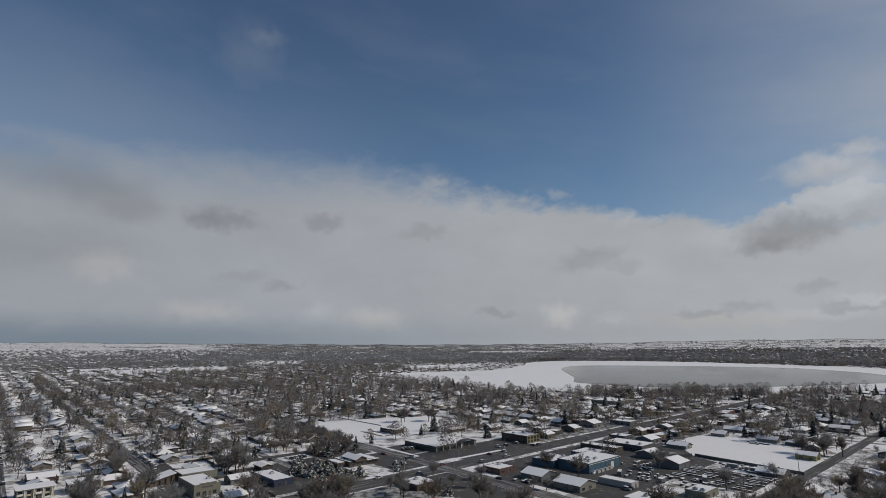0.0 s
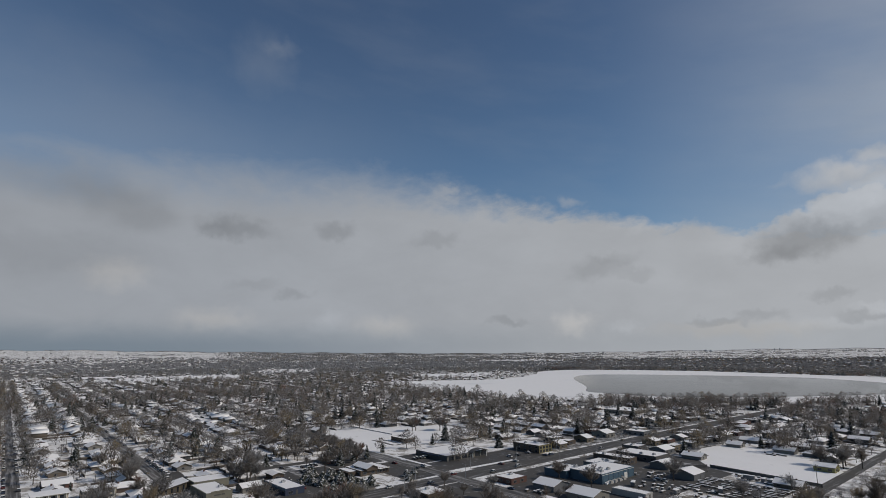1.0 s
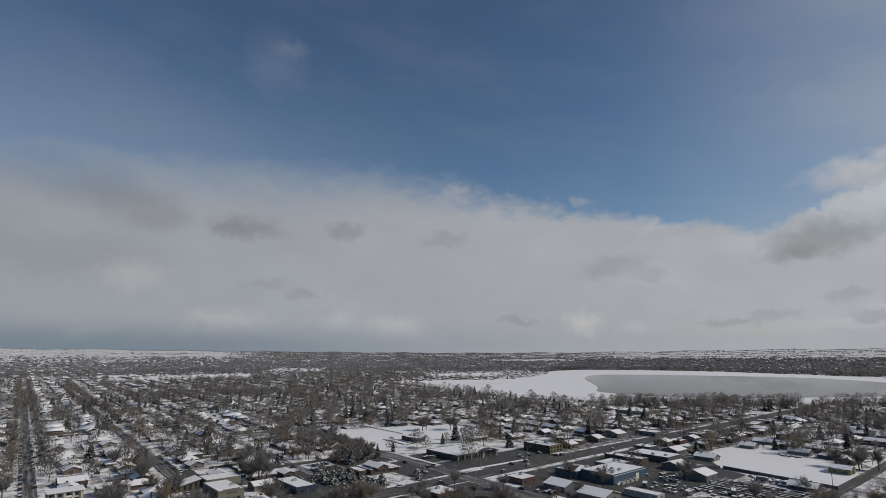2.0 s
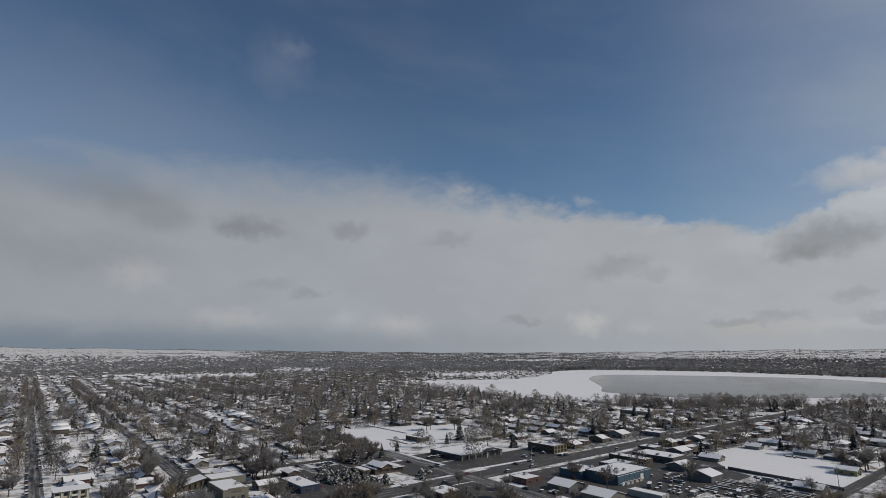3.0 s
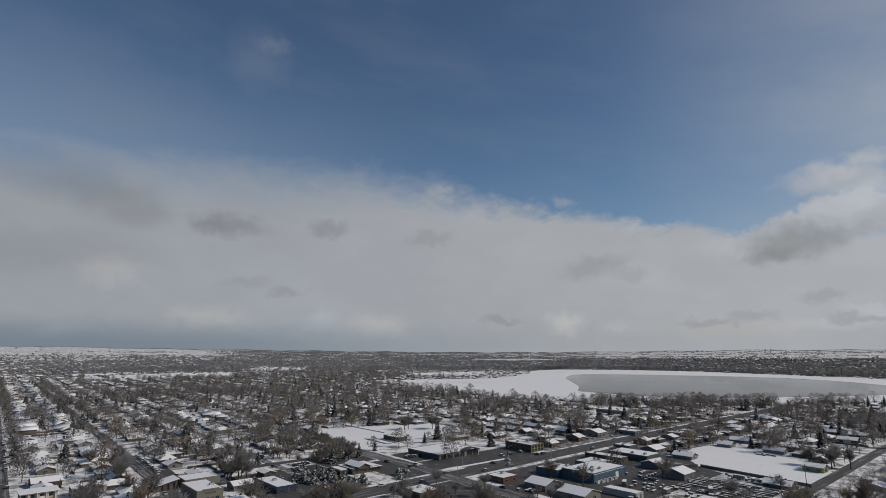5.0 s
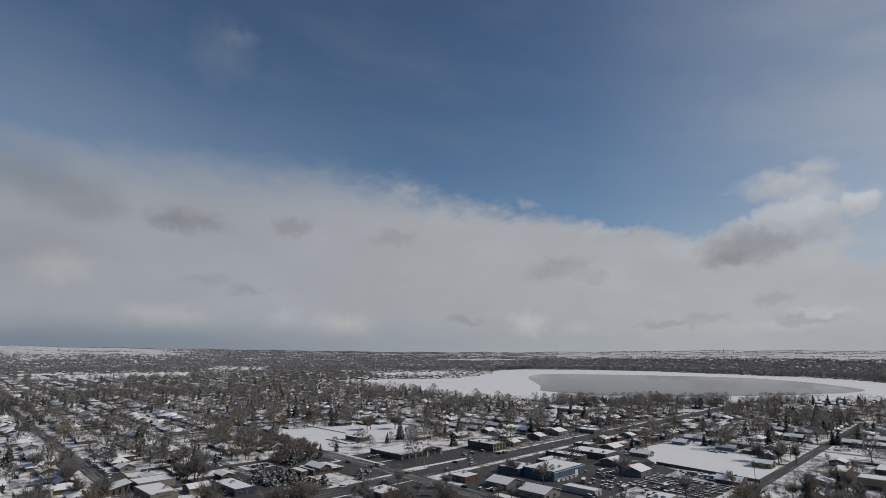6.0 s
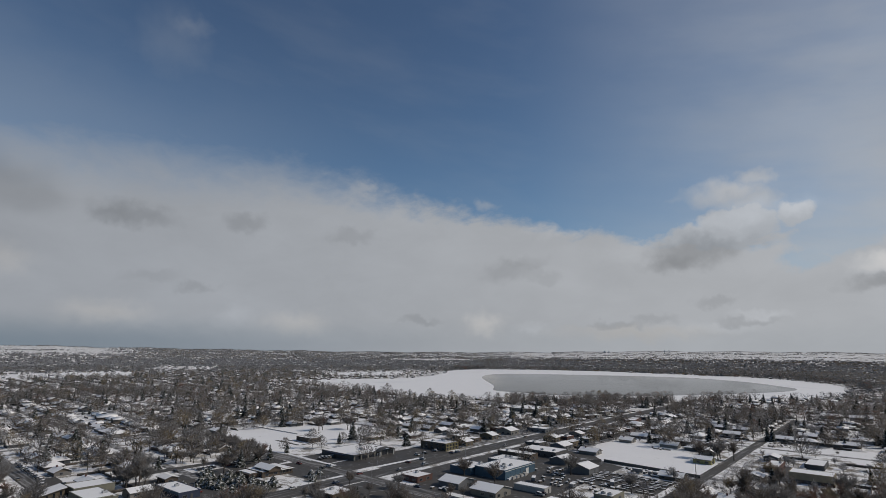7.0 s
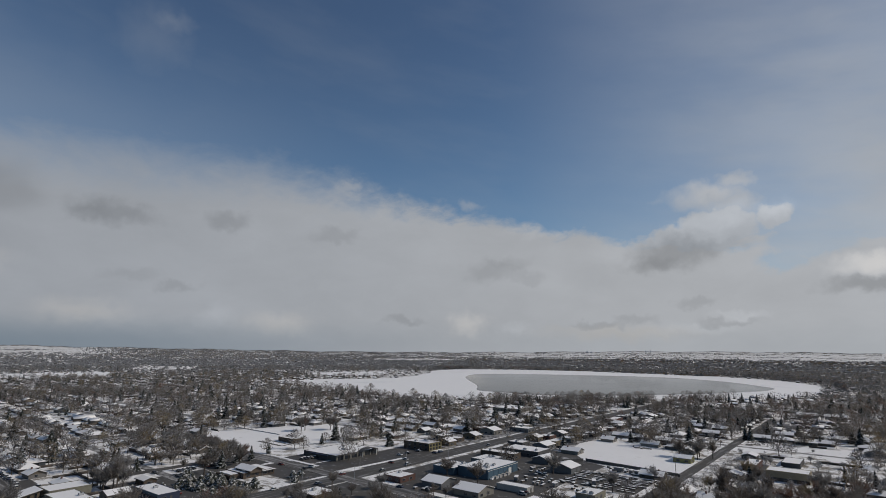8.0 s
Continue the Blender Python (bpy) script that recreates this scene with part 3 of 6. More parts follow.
YARD = (150, 320, 38, 50)
LOTS = [(36, 401, 72, 22), (98, 285, 22, 30), YARD, (-30, 385, 16, 30), (-77, 311, 9, 34), (-82, 341, 20, 22), (112, 352, 14, 40), (37, 315, 14, 24), (270, 330, 40, 16), (-172, 352, 10, 30)]
for n0, n1, s0, s1 in ((14, 168, -112, -18), (-24, 0, 8, 62), (8, 122, 13, 40), (-34, -3, -78, -14), (-104, -43, 9, 80), (-42.5, -3.5, 66, 94.5), (13, 31, 42, 74)):
    sheet("business_lot", [tuple(place(n, s)) for n, s in ((n0, s0), (n1, s0), (n1, s1), (n0, s1))], 0.035, "lot", "wet asphalt yards between the businesses, patched with slush", "parking lot", 0.035)
for n0, n1, s0, s1 in ((124, 400, 8, 56), (172, 400, -62, -16), (-120, -34.5, -46, -14)):
    sheet("business_lot", [tuple(place(n, s)) for n, s in ((n0, s0), (n1, s0), (n1, s1), (n0, s1))], 0.035, "slush", "slushy yards between the businesses along the road", "parking lot", 0.035)
for x, y, a, b in LOTS:
    c = Vector((x, y))
    sheet("parking_lot", [tuple(c + EAST * a / 2 * i + NORTH * b / 2 * j) for i, j in ((-1, -1), (1, -1), (1, 1), (-1, 1))], 0.06, "lot", "dark wet asphalt parking lot with slush", "parking lot", 0.06)
strip("side_street", [place(n, 258) for n in range(-60, 131, 19)], 6.5, 0.14, "lot", "wet residential street behind the playing field")
strip("dry_verge", [Vector(p) for p in ((-136, 536), (-120, 510), (-106, 485), (-89, 459), (-68, 426))], 9, 0.10, "verge", "bank of dry brown grass beside the playing field")
strip("snow_verge", [place(n, 10.5 - 0.03 * n) for n in range(12, 76, 8)], 3.2, 0.16, "field", "bank of ploughed snow between road and parking lot")
strip("snow_verge", [place(11.2, s) for s in range(32, 90, 8)], 2.6, 0.16, "field", "bank of ploughed snow between road and parking lot")
strip("snow_verge", [place(n, -16.0 - 0.02 * n) for n in range(14, 44, 6)], 1.8, 0.16, "field", "bank of ploughed snow beside the main road")

# ---------------------------------------------------------------- buildings
TAKEN = []     # x, y, radius of what already stands


def gable_roof(a, b, h, pitch, over=0.75, thick=0.22, lift=0.0, inset=0.0):
    """Two roof slabs with their ridge along the longer side a (x)."""
    bm = bmesh.new()
    rise = b / 2 * pitch
    x = a / 2 + over - inset
    for side in (-1, 1):
        y0, z0 = 0.0, h + rise + lift
        y1, z1 = side * (b / 2 + over - inset), h - (over - inset) * pitch + lift
        v = [bm.verts.new(p) for p in ((-x, y0, z0), (x, y0, z0), (x, y1, z1), (-x, y1, z1), (-x, y0, z0 + thick), (x, y0, z0 + thick), (x, y1, z1 + thick), (-x, y1, z1 + thick))]
        for f in ((3, 2, 1, 0), (4, 5, 6, 7), (0, 1, 5, 4), (1, 2, 6, 5), (2, 3, 7, 6), (3, 0, 4, 7)):
            bm.faces.new([v[i] for i in f])
    bmesh.ops.recalc_face_normals(bm, faces=bm.faces)
    return bm


def hip_roof(a, b, h, pitch, over=0.75, lift=0.0, inset=0.0):
    bm = bmesh.new()
    x, y = a / 2 + over - inset, b / 2 + over - inset
    low = [bm.verts.new((i * x, j * y, h - 0.05 + lift)) for i, j in ((-1, -1), (1, -1), (1, 1), (-1, 1))]
    mid = [bm.verts.new((v.co.x, v.co.y, h + 0.16 + lift)) for v in low]
    ridge = [bm.verts.new((k * max(0.4, x - y), 0, h + 0.16 + y * pitch + lift)) for k in (-1, 1)]
    bm.faces.new(low[::-1])
    for i in range(4):
        bm.faces.new((low[i], low[(i + 1) % 4], mid[(i + 1) % 4], mid[i]))
    bm.faces.new((mid[0], mid[1], ridge[1], ridge[0]))
    bm.faces.new((mid[1], mid[2], ridge[1]))
    bm.faces.new((mid[2], mid[3], ridge[0], ridge[1]))
    bm.faces.new((mid[3], mid[0], ridge[0]))
    bmesh.ops.recalc_face_normals(bm, faces=bm.faces)
    return bm


def gable_walls(a, b, h, pitch, rise=True):
    bm = boxed(-a / 2, a / 2, -b / 2, b / 2, 0, h)
    if rise:
        for x in (-a / 2 + 0.01, a / 2 - 0.01):
            bm.faces.new([bm.verts.new(p) for p in ((x, -b / 2, h), (x, b / 2, h), (x, 0, h + b / 2 * pitch))])
    return bm


def add_window(parent, x, y, z, w, h, axis, frame_mat="grey"):
    """A framed pane set in a wall whose outward side is axis ('x', 'y', '-x', '-y')."""
    m = pose(x, y, z, 0, 0, {"x": 90, "-x": -90, "y": 180, "-y": 0}[axis])
    bm = bmesh.new()
    t = 0.12
    for x0, x1, z0, z1 in ((-w / 2 - t, w / 2 + t, h, h + t), (-w / 2 - t, w / 2 + t, -t, 0), (-w / 2 - t, -w / 2, 0, h), (w / 2, w / 2 + t, 0, h), (-0.04, 0.04, 0, h)):
        box(bm, x0, x1, -0.08, 0.04, z0, z1)
    win = part("window", bm, frame_mat, parent)
    win.matrix_basis = m
    part("pane", boxed(-w / 2, w / 2, -0.03, 0.02, 0, h), "glass", win)
    return win


def make_house(a, b, h, pitch, style, storeys, garage):
    root = new("house")
    part("wall", gable_walls(a, b, h, pitch, style == "gable"), "wall", root)
    roof = part("roof", gable_roof(a, b, h, pitch) if style == "gable" else hip_roof(a, b, h, pitch), "eave", root, "dark shingle roof edge")
    cover = gable_roof(a, b, h, pitch, thick=0.14, lift=0.226, inset=0.12) if style == "gable" else hip_roof(a, b, h, pitch, lift=0.12, inset=0.12)
    part("snow_cover", cover, "roof_snow", roof, "white snow lying on the roof")
    part("chimney", boxed(a * 0.2, a * 0.2 + 0.8, 0.5, 1.3, h, h + b / 2 * pitch + 1.0, bevel=0.05), "brick", root, "brick chimney")
    part("door", boxed(-0.5, 0.5, -b / 2 - 0.06, -b / 2 + 0.02, 0.15, 2.25), "wood", root, "wooden front door")
    for level in range(storeys):
        z = 0.8 + level * 2.4
        for x in (-a * 0.32, a * 0.22):
            add_window(root, x, -b / 2 - 0.01, z, 1.5, 1.05, "-y")
        add_window(root, -a / 2 - 0.01, 0.8, z, 1.4, 1.1, "-x")
        add_window(root, a / 2 + 0.01, -0.8, z, 1.4, 1.1, "x")
    if garage:
        part("garage_door", boxed(a * 0.33 - 1.3, a * 0.33 + 1.3, -b / 2 - 0.07, -b / 2 + 0.02, 0.05, 2.3), "trim", root, "white garage door")
    return root


HOUSE_KINDS = [
    (make_house(13.5, 9.6, 2.3, 0.38, "gable", 1, False), "low single-storey house with a snowy gable roof", 13.0, 8.5),
    (make_house(15.0, 10.2, 2.3, 0.36, "hip", 1, False), "low single-storey house with a snowy hipped roof", 14.5, 9.0),
    (make_house(11.0, 9.0, 4.6, 0.4, "gable", 2, False), "two-storey house with a snowy gable roof", 11.0, 8.5),
    (make_house(10.5, 9.0, 2.3, 0.42, "gable", 1, False), "small house with a steep snowy gable roof", 10.0, 8.0),
]


def building(name, x, y, a, b, h, wall, label, roof="flat", turn=None, units=2, front="-y", category="building", storeys=1, windows=True):
    """A building of its own: walls, snowed roof, windows, door and roof units. a runs along the main road, b across it."""
    root = new(name)
    root.matrix_world = pose(x, y, 0, 0, 0, TURN if turn is None else turn)
    tagged(root, label, category)
    TAKEN.append((x, y, 0.5 * math.hypot(a, b)))
    if roof == "flat":
        part("wall", boxed(-a / 2, a / 2, -b / 2, b / 2, 0, h - 0.3), wall, root)
        bm = bmesh.new()
        for x0, x1, y0, y1 in ((-a / 2 - 0.1, a / 2 + 0.1, -b / 2 - 0.1, -b / 2 + 0.3), (-a / 2 - 0.1, a / 2 + 0.1, b / 2 - 0.3, b / 2 + 0.1), (-a / 2 - 0.1, -a / 2 + 0.3, -b / 2 + 0.3, b / 2 - 0.3), (a / 2 - 0.3, a / 2 + 0.1, -b / 2 + 0.3, b / 2 - 0.3)):
            box(bm, x0, x1, y0, y1, h - 0.3, h + 0.25)
        part("parapet", bm, wall, root)
        part("roof", boxed(-a / 2 + 0.3, a / 2 - 0.3, -b / 2 + 0.3, b / 2 - 0.3, h - 0.3, h + 0.12), "roof_clean", root, "flat roof under white snow")
        rng = random.Random(int(x * 7 + y))
        for _ in range(units):
            ux, uy = rng.uniform(-a * 0.36, a * 0.36), rng.uniform(-b * 0.36, b * 0.36)
            unit = part("roof_unit", boxed(-1.1, 1.1, -0.8, 0.8, 0, 1.1, bevel=0.06), "steel", root, "grey metal ventilation unit")
            unit.matrix_basis = pose(ux, uy, h + 0.12, 0, 0, rng.choice((0, 90)))
            part("fan_cover", tube(bmesh.new(), (0, 0, 1.1), (0, 0, 1.28), 0.55, 0.5, 10), "dark", unit)
    else:
        long_x = roof == "gable_x"
        la, lb = (a, b) if long_x else (b, a)
        spin = pose(0, 0, 0, 0, 0, 0 if long_x else 90)
        pitch = 0.3
        for nm, bm, mt, lb_ in (("wall", gable_walls(la, lb, h, pitch), wall, ""), ("roof", gable_roof(la, lb, h, pitch, 0.6), "eave", "dark roof edge"), ("snow_cover", gable_roof(la, lb, h, pitch, 0.6, thick=0.16, lift=0.226, inset=0.08), "roof_clean", "white snow on the roof")):
            part(nm, bm, mt, root, lb_).matrix_basis = spin
    for level in range(storeys if windows else 0):
        z = 0.85 + 2.6 * level
        for k in range(max(1, int(b / 5.5))):
            add_window(root, -a / 2 - 0.02, -b / 2 + 2.7 + 5.5 * k, z, 2.0, 1.15, "-x")
        for k in range(max(1, int(a / 6.0))):
            add_window(root, -a / 2 + 3.0 + 6.0 * k, -b / 2 - 0.02, z, 2.2, 1.15, "-y")
    part("door", boxed(-0.6 + a * 0.1, 0.6 + a * 0.1, -b / 2 - 0.08, -b / 2 + 0.02, 0.05, 2.3), "dark", root, "dark entrance door")
    return root


def flank(root, name, x0, x1, y0, y1, z0, z1, mat, label=""):
    return part(name, boxed(x0, x1, y0, y1, z0, z1), mat, root, label)


store = building("store", -95.1, 319.1, 11, 27, 3.4, "navy", "low store with a navy blue front and a snowy flat roof", units=1)
flank(store, "fascia", -5.75, -5.6, -13.7, 13.7, 2.5, 3.7, "blue", "blue fascia board")
building("cottage", -109.1, 346.4, 7, 10, 2.9, "brown", "small brown building with a snowy roof", "gable_y", category="house")
building("cottage", -114.1, 318.1, 11, 10, 2.7, "beige", "white-sided house with a snowy gable roof", "gable_x", category="house")
diner = building("restaurant", -56.6, 365.1, 21, 19, 3, "brown", "low brown restaurant with a snowy spreading roof", "flat", units=1, category="restaurant")
for nm, bm, mt, text in (("raised_gable", gable_walls(15, 8, 1.4, 0.4), "brown", ""), ("gable_roof", gable_roof(15, 8, 1.4, 0.4, 0.9), "eave", "dark roof edge"), ("gable_snow", gable_roof(15, 8, 1.4, 0.4, 0.9, thick=0.16, lift=0.226, inset=0.08), "roof_clean", "white snow on the raised roof")):
    part(nm, bm, mt, diner, text).matrix_basis = pose(-3, -3.5, 2.9, 0, 0, 90)
flank(diner, "window_band", 2.5, 9.6, -9.6, -9.48, 1.0, 2.3, "glass", "dark window band")
for k in range(4):
    flank(diner, "porch_post", 2.4 + 2.4 * k, 2.6 + 2.4 * k, -10.6, -10.4, 0.1, 2.9, "wood", "timber porch post")
flank(diner, "porch_roof", 1.8, 10.4, -11.0, -9.55, 2.9, 3.1, "roof_snow", "snow-covered porch roof")
flank(diner, "wing", -17.0, -10.6, -6, 9, 0, 2.45, "brown")
flank(diner, "canopy", -15.5, -9.5, -4, 8, 2.5, 2.8, "roof_snow", "snow-covered porch canopy")
building("school_wing", -44.5, 483.4, 10, 20, 3.2, "brown", "low brown school wing with a flat snowy roof", units=1, category="school")
market = building("market", -3, 422.6, 40, 34, 3.4, "dark", "large market hall with a broad snowy roof", units=3, category="store", windows=False)
flank(market, "entrance_canopy", -21.5, -20.1, -10, 10, 2.6, 3.2, "navy", "dark blue entrance canopy")
for k in range(7):
    px = -19.2 + 6.3 * k
    flank(market, "pier", px - 0.6, px + 0.6, -17.5, -17.0, 0, 3.4, "beige", "pale stucco pier")
    if k < 6:
        flank(market, "shop_window", px + 0.8, px + 5.5, -17.12, -16.98, 0.4, 2.6, "glass", "dark shop window")
arch = bmesh.new()
for k in range(12):
    a0, a1 = math.pi * (0.14 + 0.06 * k), math.pi * (0.14 + 0.06 * (k + 1))
    ring = [(9 - 8.5 * math.cos(t), 1.7 + rad * math.sin(t)) for t, rad in ((a0, 3.4), (a1, 3.4), (a1, 3.9), (a0, 3.9))]
    v = [arch.verts.new((px, py, pz)) for py in (-20.4, -15.5) for px, pz in ring]
    for f in ((0, 1, 2, 3), (7, 6, 5, 4), (0, 4, 5, 1), (1, 5, 6, 2), (2, 6, 7, 3), (3, 7, 4, 0)):
        arch.faces.new([v[q] for q in f])
bmesh.ops.remove_doubles(arch, verts=arch.verts, dist=0.001)
part("arched_canopy", arch, "dark", market, "dark arched entrance canopy")
for px in (2.2, 15.8):
    flank(market, "canopy_post", px - 0.2, px + 0.2, -20.2, -19.8, 0, 3.6, "trim", "white canopy post")
office = building("office", 58.6, 440.2, 15, 25, 5.3, "brown", "two-storey dark brown office with a yellow end and snowy roof", units=2, storeys=2)
flank(office, "yellow_end", -7.6, 7.6, -12.85, -12.62, 0, 5.4, "ochre", "mustard yellow end wall")
for k in range(4):
    for z in (0.6, 3.1):
        flank(office, "end_window", -6.8 + 3.6 * k, -4.6 + 3.6 * k, -12.92, -12.84, z, z + 1.7, "glass", "dark window in the yellow wall")
shed = building("warehouse", 88.1, 350, 34, 22, 5.3, "blue", "blue metal warehouse with a white snowy roof", units=5, windows=False)
flank(shed, "roller_door", 6.0, 9.2, -11.1, -10.95, 0.05, 3.4, "trim", "white roller door")
for px in (-12, -7.5, -3, 1.5):
    flank(shed, "pallet_stack", px, px + 2.6, -13.4, -11.3, 0.0, 1.5, "concrete", "pale stacked pallets dusted with snow")
for k in range(9):
    px = -15.2 + 1.9 * k
    tall = 0.9 + 0.5 * math.sin(k * 2.1)
    flank(shed, "snow_bank", px, px + 1.3, -12.6 + 0.3 * math.sin(k * 1.3), -11.2, 0.05, tall, "field", "snow cleared against the wall")
for k in range(7):
    px = -16.2 + 5.4 * k
    flank(shed, "cladding_rib", px - 0.09, px + 0.09, -11.06, -10.98, 0.1, 5.0, "navy")
flank(shed, "eave_strip", -17.15, 17.15, -11.2, -11.06, 4.75, 5.0, "trim", "pale metal eave strip")
building("warehouse_annex", 66.9, 357.5, 19, 16, 4, "blue", "lower blue warehouse annex with a snowy roof", units=3, windows=False)
building("workshop", 52.6, 321.6, 14, 14, 3.0, "grey", "grey workshop with a pale snowy gable roof", "gable_y", windows=False)
building("hall", 67.8, 301.4, 14.5, 16, 3.0, "beige", "white hall with a snowy gable roof", "gable_y")
building("brick_cafe", 31.9, 338.8, 13, 13, 3, "brick", "red brick cafe with a snowy flat roof", units=1, category="cafe")
building("shop", 95.2, 377.8, 18, 16, 3.7, "grey", "grey shop with a flat snowy roof", units=2)
building("shop", 109.4, 399, 9, 28, 3.7, "brown", "long brown shop row with a snowy roof", units=2)
building("shop", 131.9, 408.7, 19, 30, 3.8, "dark", "dark long shop building with patchy snow", units=2)
building("barn", 134.7, 376.7, 14, 12, 3.0, "grey", "grey shed with a white snowy gable roof", "gable_x", windows=False)
building("storage_row", 91.9, 306, 7, 19, 2.9, "concrete", "long low storage row with a snowy roof", units=0, windows=False)
building("garage_block", 93, 273, 15, 12, 3, "beige", "pale garage block with a snowy roof", units=1)
building("supermarket", 208.6, 695.9, 38, 38, 4.0, "beige", "broad flat-roofed building under white snow", units=2)
building("bungalow", 130.6, 508.4, 13, 15, 3.5, "beige", "cream house with a white snowy gable roof", "gable_x", category="house")
building("shop", 164.1, 519.5, 13, 20, 3.5, "grey", "pale shop with a snowy flat roof", units=1)
building("barn", 137.9, 347.9, 13.5, 14, 3.4, "grey", "open grey shed with a white snowy gable roof", "gable_x", windows=False)
building("depot", 126.4, 285.2, 15, 10, 3.2, "pale", "pale green depot with a snowy flat roof", units=2)
building("yellow_house", 231.6, 366.1, 10, 11.5, 3.0, "yellow", "yellow-sided house with a snowy gable roof", "gable_y", category="house")
building("bungalow", 255.5, 394.8, 12, 9, 2.7, "beige", "cream house with a snowy gable roof", "gable_x", category="house")
building("long_shed", 307, 551.4, 30, 10, 2.9, "grey", "long shed with a white snowy roof", "gable_x", windows=False)
building("bungalow", 232.9, 316.6, 11, 9, 2.6, "beige", "small cream house with a snowy gable roof", "gable_x", category="house")
hall = building("brown_hall", 262, 306.8, 14, 22, 5.6, "sand", "large tan hall with a brown base and a snowy flat roof", units=0, windows=False)
flank(hall, "base_band", -7.12, -7.02, -11.05, 11.05, 0, 2.0, "brown", "brown lower wall")
for k in range(4):
    flank(hall, "roller_door", -7.2, -7.1, -9.5 + 5 * k, -6.5 + 5 * k, 0.05, 1.9, "dark", "dark roller door")
building("hall_wing", 265.3, 341.3, 24, 8, 3.7, "brick", "red brick wing with a snowy roof", units=1)
building("outbuilding", 299.8, 346.4, 24, 11, 2.8, "dark", "dark outbuilding with a white snowy roof", units=0, windows=False)
building("outbuilding", 285.8, 369.6, 12, 9, 2.9, "dark", "small dark outbuilding with a snowy roof", "gable_x")
building("villa", 522.9, 574.8, 14, 20, 4.8, "grey", "large pale blue-grey house with a snowy roof", "gable_y", storeys=2, category="house")
building("villa", 541.3, 555.5, 14, 20, 4.8, "grey", "large pale blue-grey house with a snowy roof", "gable_y", storeys=2, category="house")
building("bungalow", 388.3, 366.1, 13, 15, 3, "grey", "grey house with a snowy roof", "gable_x", category="house")
for x, y in ((-201, 287), (-184, 299)):
    flats = building("apartment_block", x * 1.015 - 1.5, y * 1.015 - 1.3, 15.0, 10.5, 5.2, "cream", "two-storey cream apartment block with balconies and a snowy roof", units=0, storeys=2, category="apartments", windows=False)
    flank(flats, "overhanging_roof", -8.3, 8.3, -6.5, 5.7, 5.46, 5.7, "roof_clean", "overhanging roof under white snow")
    for k in range(4):
        bx = -7.2 + 3.7 * k
        for z in (0.25, 2.75):
            # flat dark panel on the wall gives the shade of a balcony recess
            flank(flats, "balcony_recess", bx, bx + 1.7, -5.3, -5.2, z + 0.3, z + 1.9, "glass", "dark glassy panel standing in for a shaded balcony recess")
            if (k + (z > 1)) % 2:
                flank(flats, "balcony", bx - 0.2, bx + 2.2, -6.3, -5.25, z - 0.12, z, "concrete")
                flank(flats, "railing", bx - 0.2, bx + 2.2, -6.36, -6.3, z, z + 0.9, "trim", "white balcony railing")
        flank(flats, "party_wall", bx + 2.5, bx + 2.7, -6.2, -5.25, 0.0, 5.4, "trim")
    for z in (0.9, 3.4):
        for wy in (-2.5, 2.0):
            add_window(flats, -7.77, wy, z, 1.3, 1.1, "-x")
building("corner_shop", -14.1, 306, 14, 15, 2.9, "brown", "low brown corner shop with a snowy flat roof", units=1, category="shop")
building("brick_house", -225.9, 323.7, 14, 12, 2.6, "brick", "red brick house with a white snowy gable roof", "gable_x", category="house")


def roadside_shops():
    """Small businesses that crowd both sides of the main road on its way to the lake."""
    pick = random.Random(41)
    looks = (("brown", "brown"), ("grey", "grey"), ("beige", "cream"), ("dark", "dark grey"), ("brick", "red brick"), ("tan", "tan"), ("concrete", "pale concrete"))
    for n in range(132, 440, 21):
        for s in (21, 41, -27, -50):
            p = place(n + pick.uniform(-4, 4), s + pick.uniform(-3, 3))
            a, b, h = pick.uniform(8, 16), pick.uniform(8, 14), pick.uniform(2.8, 3.7)
            wall, colour = pick.choice(looks)
            gabled = pick.random() < 0.35
            if pick.random() < 0.72 and all(math.hypot(p.x - x, p.y - y) > r + 0.45 * max(a, b) for x, y, r in TAKEN) and not any(inside(line, [p.x], [p.y])[0] for line in FIELDS):
                building("shop", p.x, p.y, a, b, h, wall, f"low {colour} shop with a snowy {'gable' if gabled else 'flat'} roof beside the road", "gable_x" if gabled else "flat", units=pick.randint(0, 2))


roadside_shops()


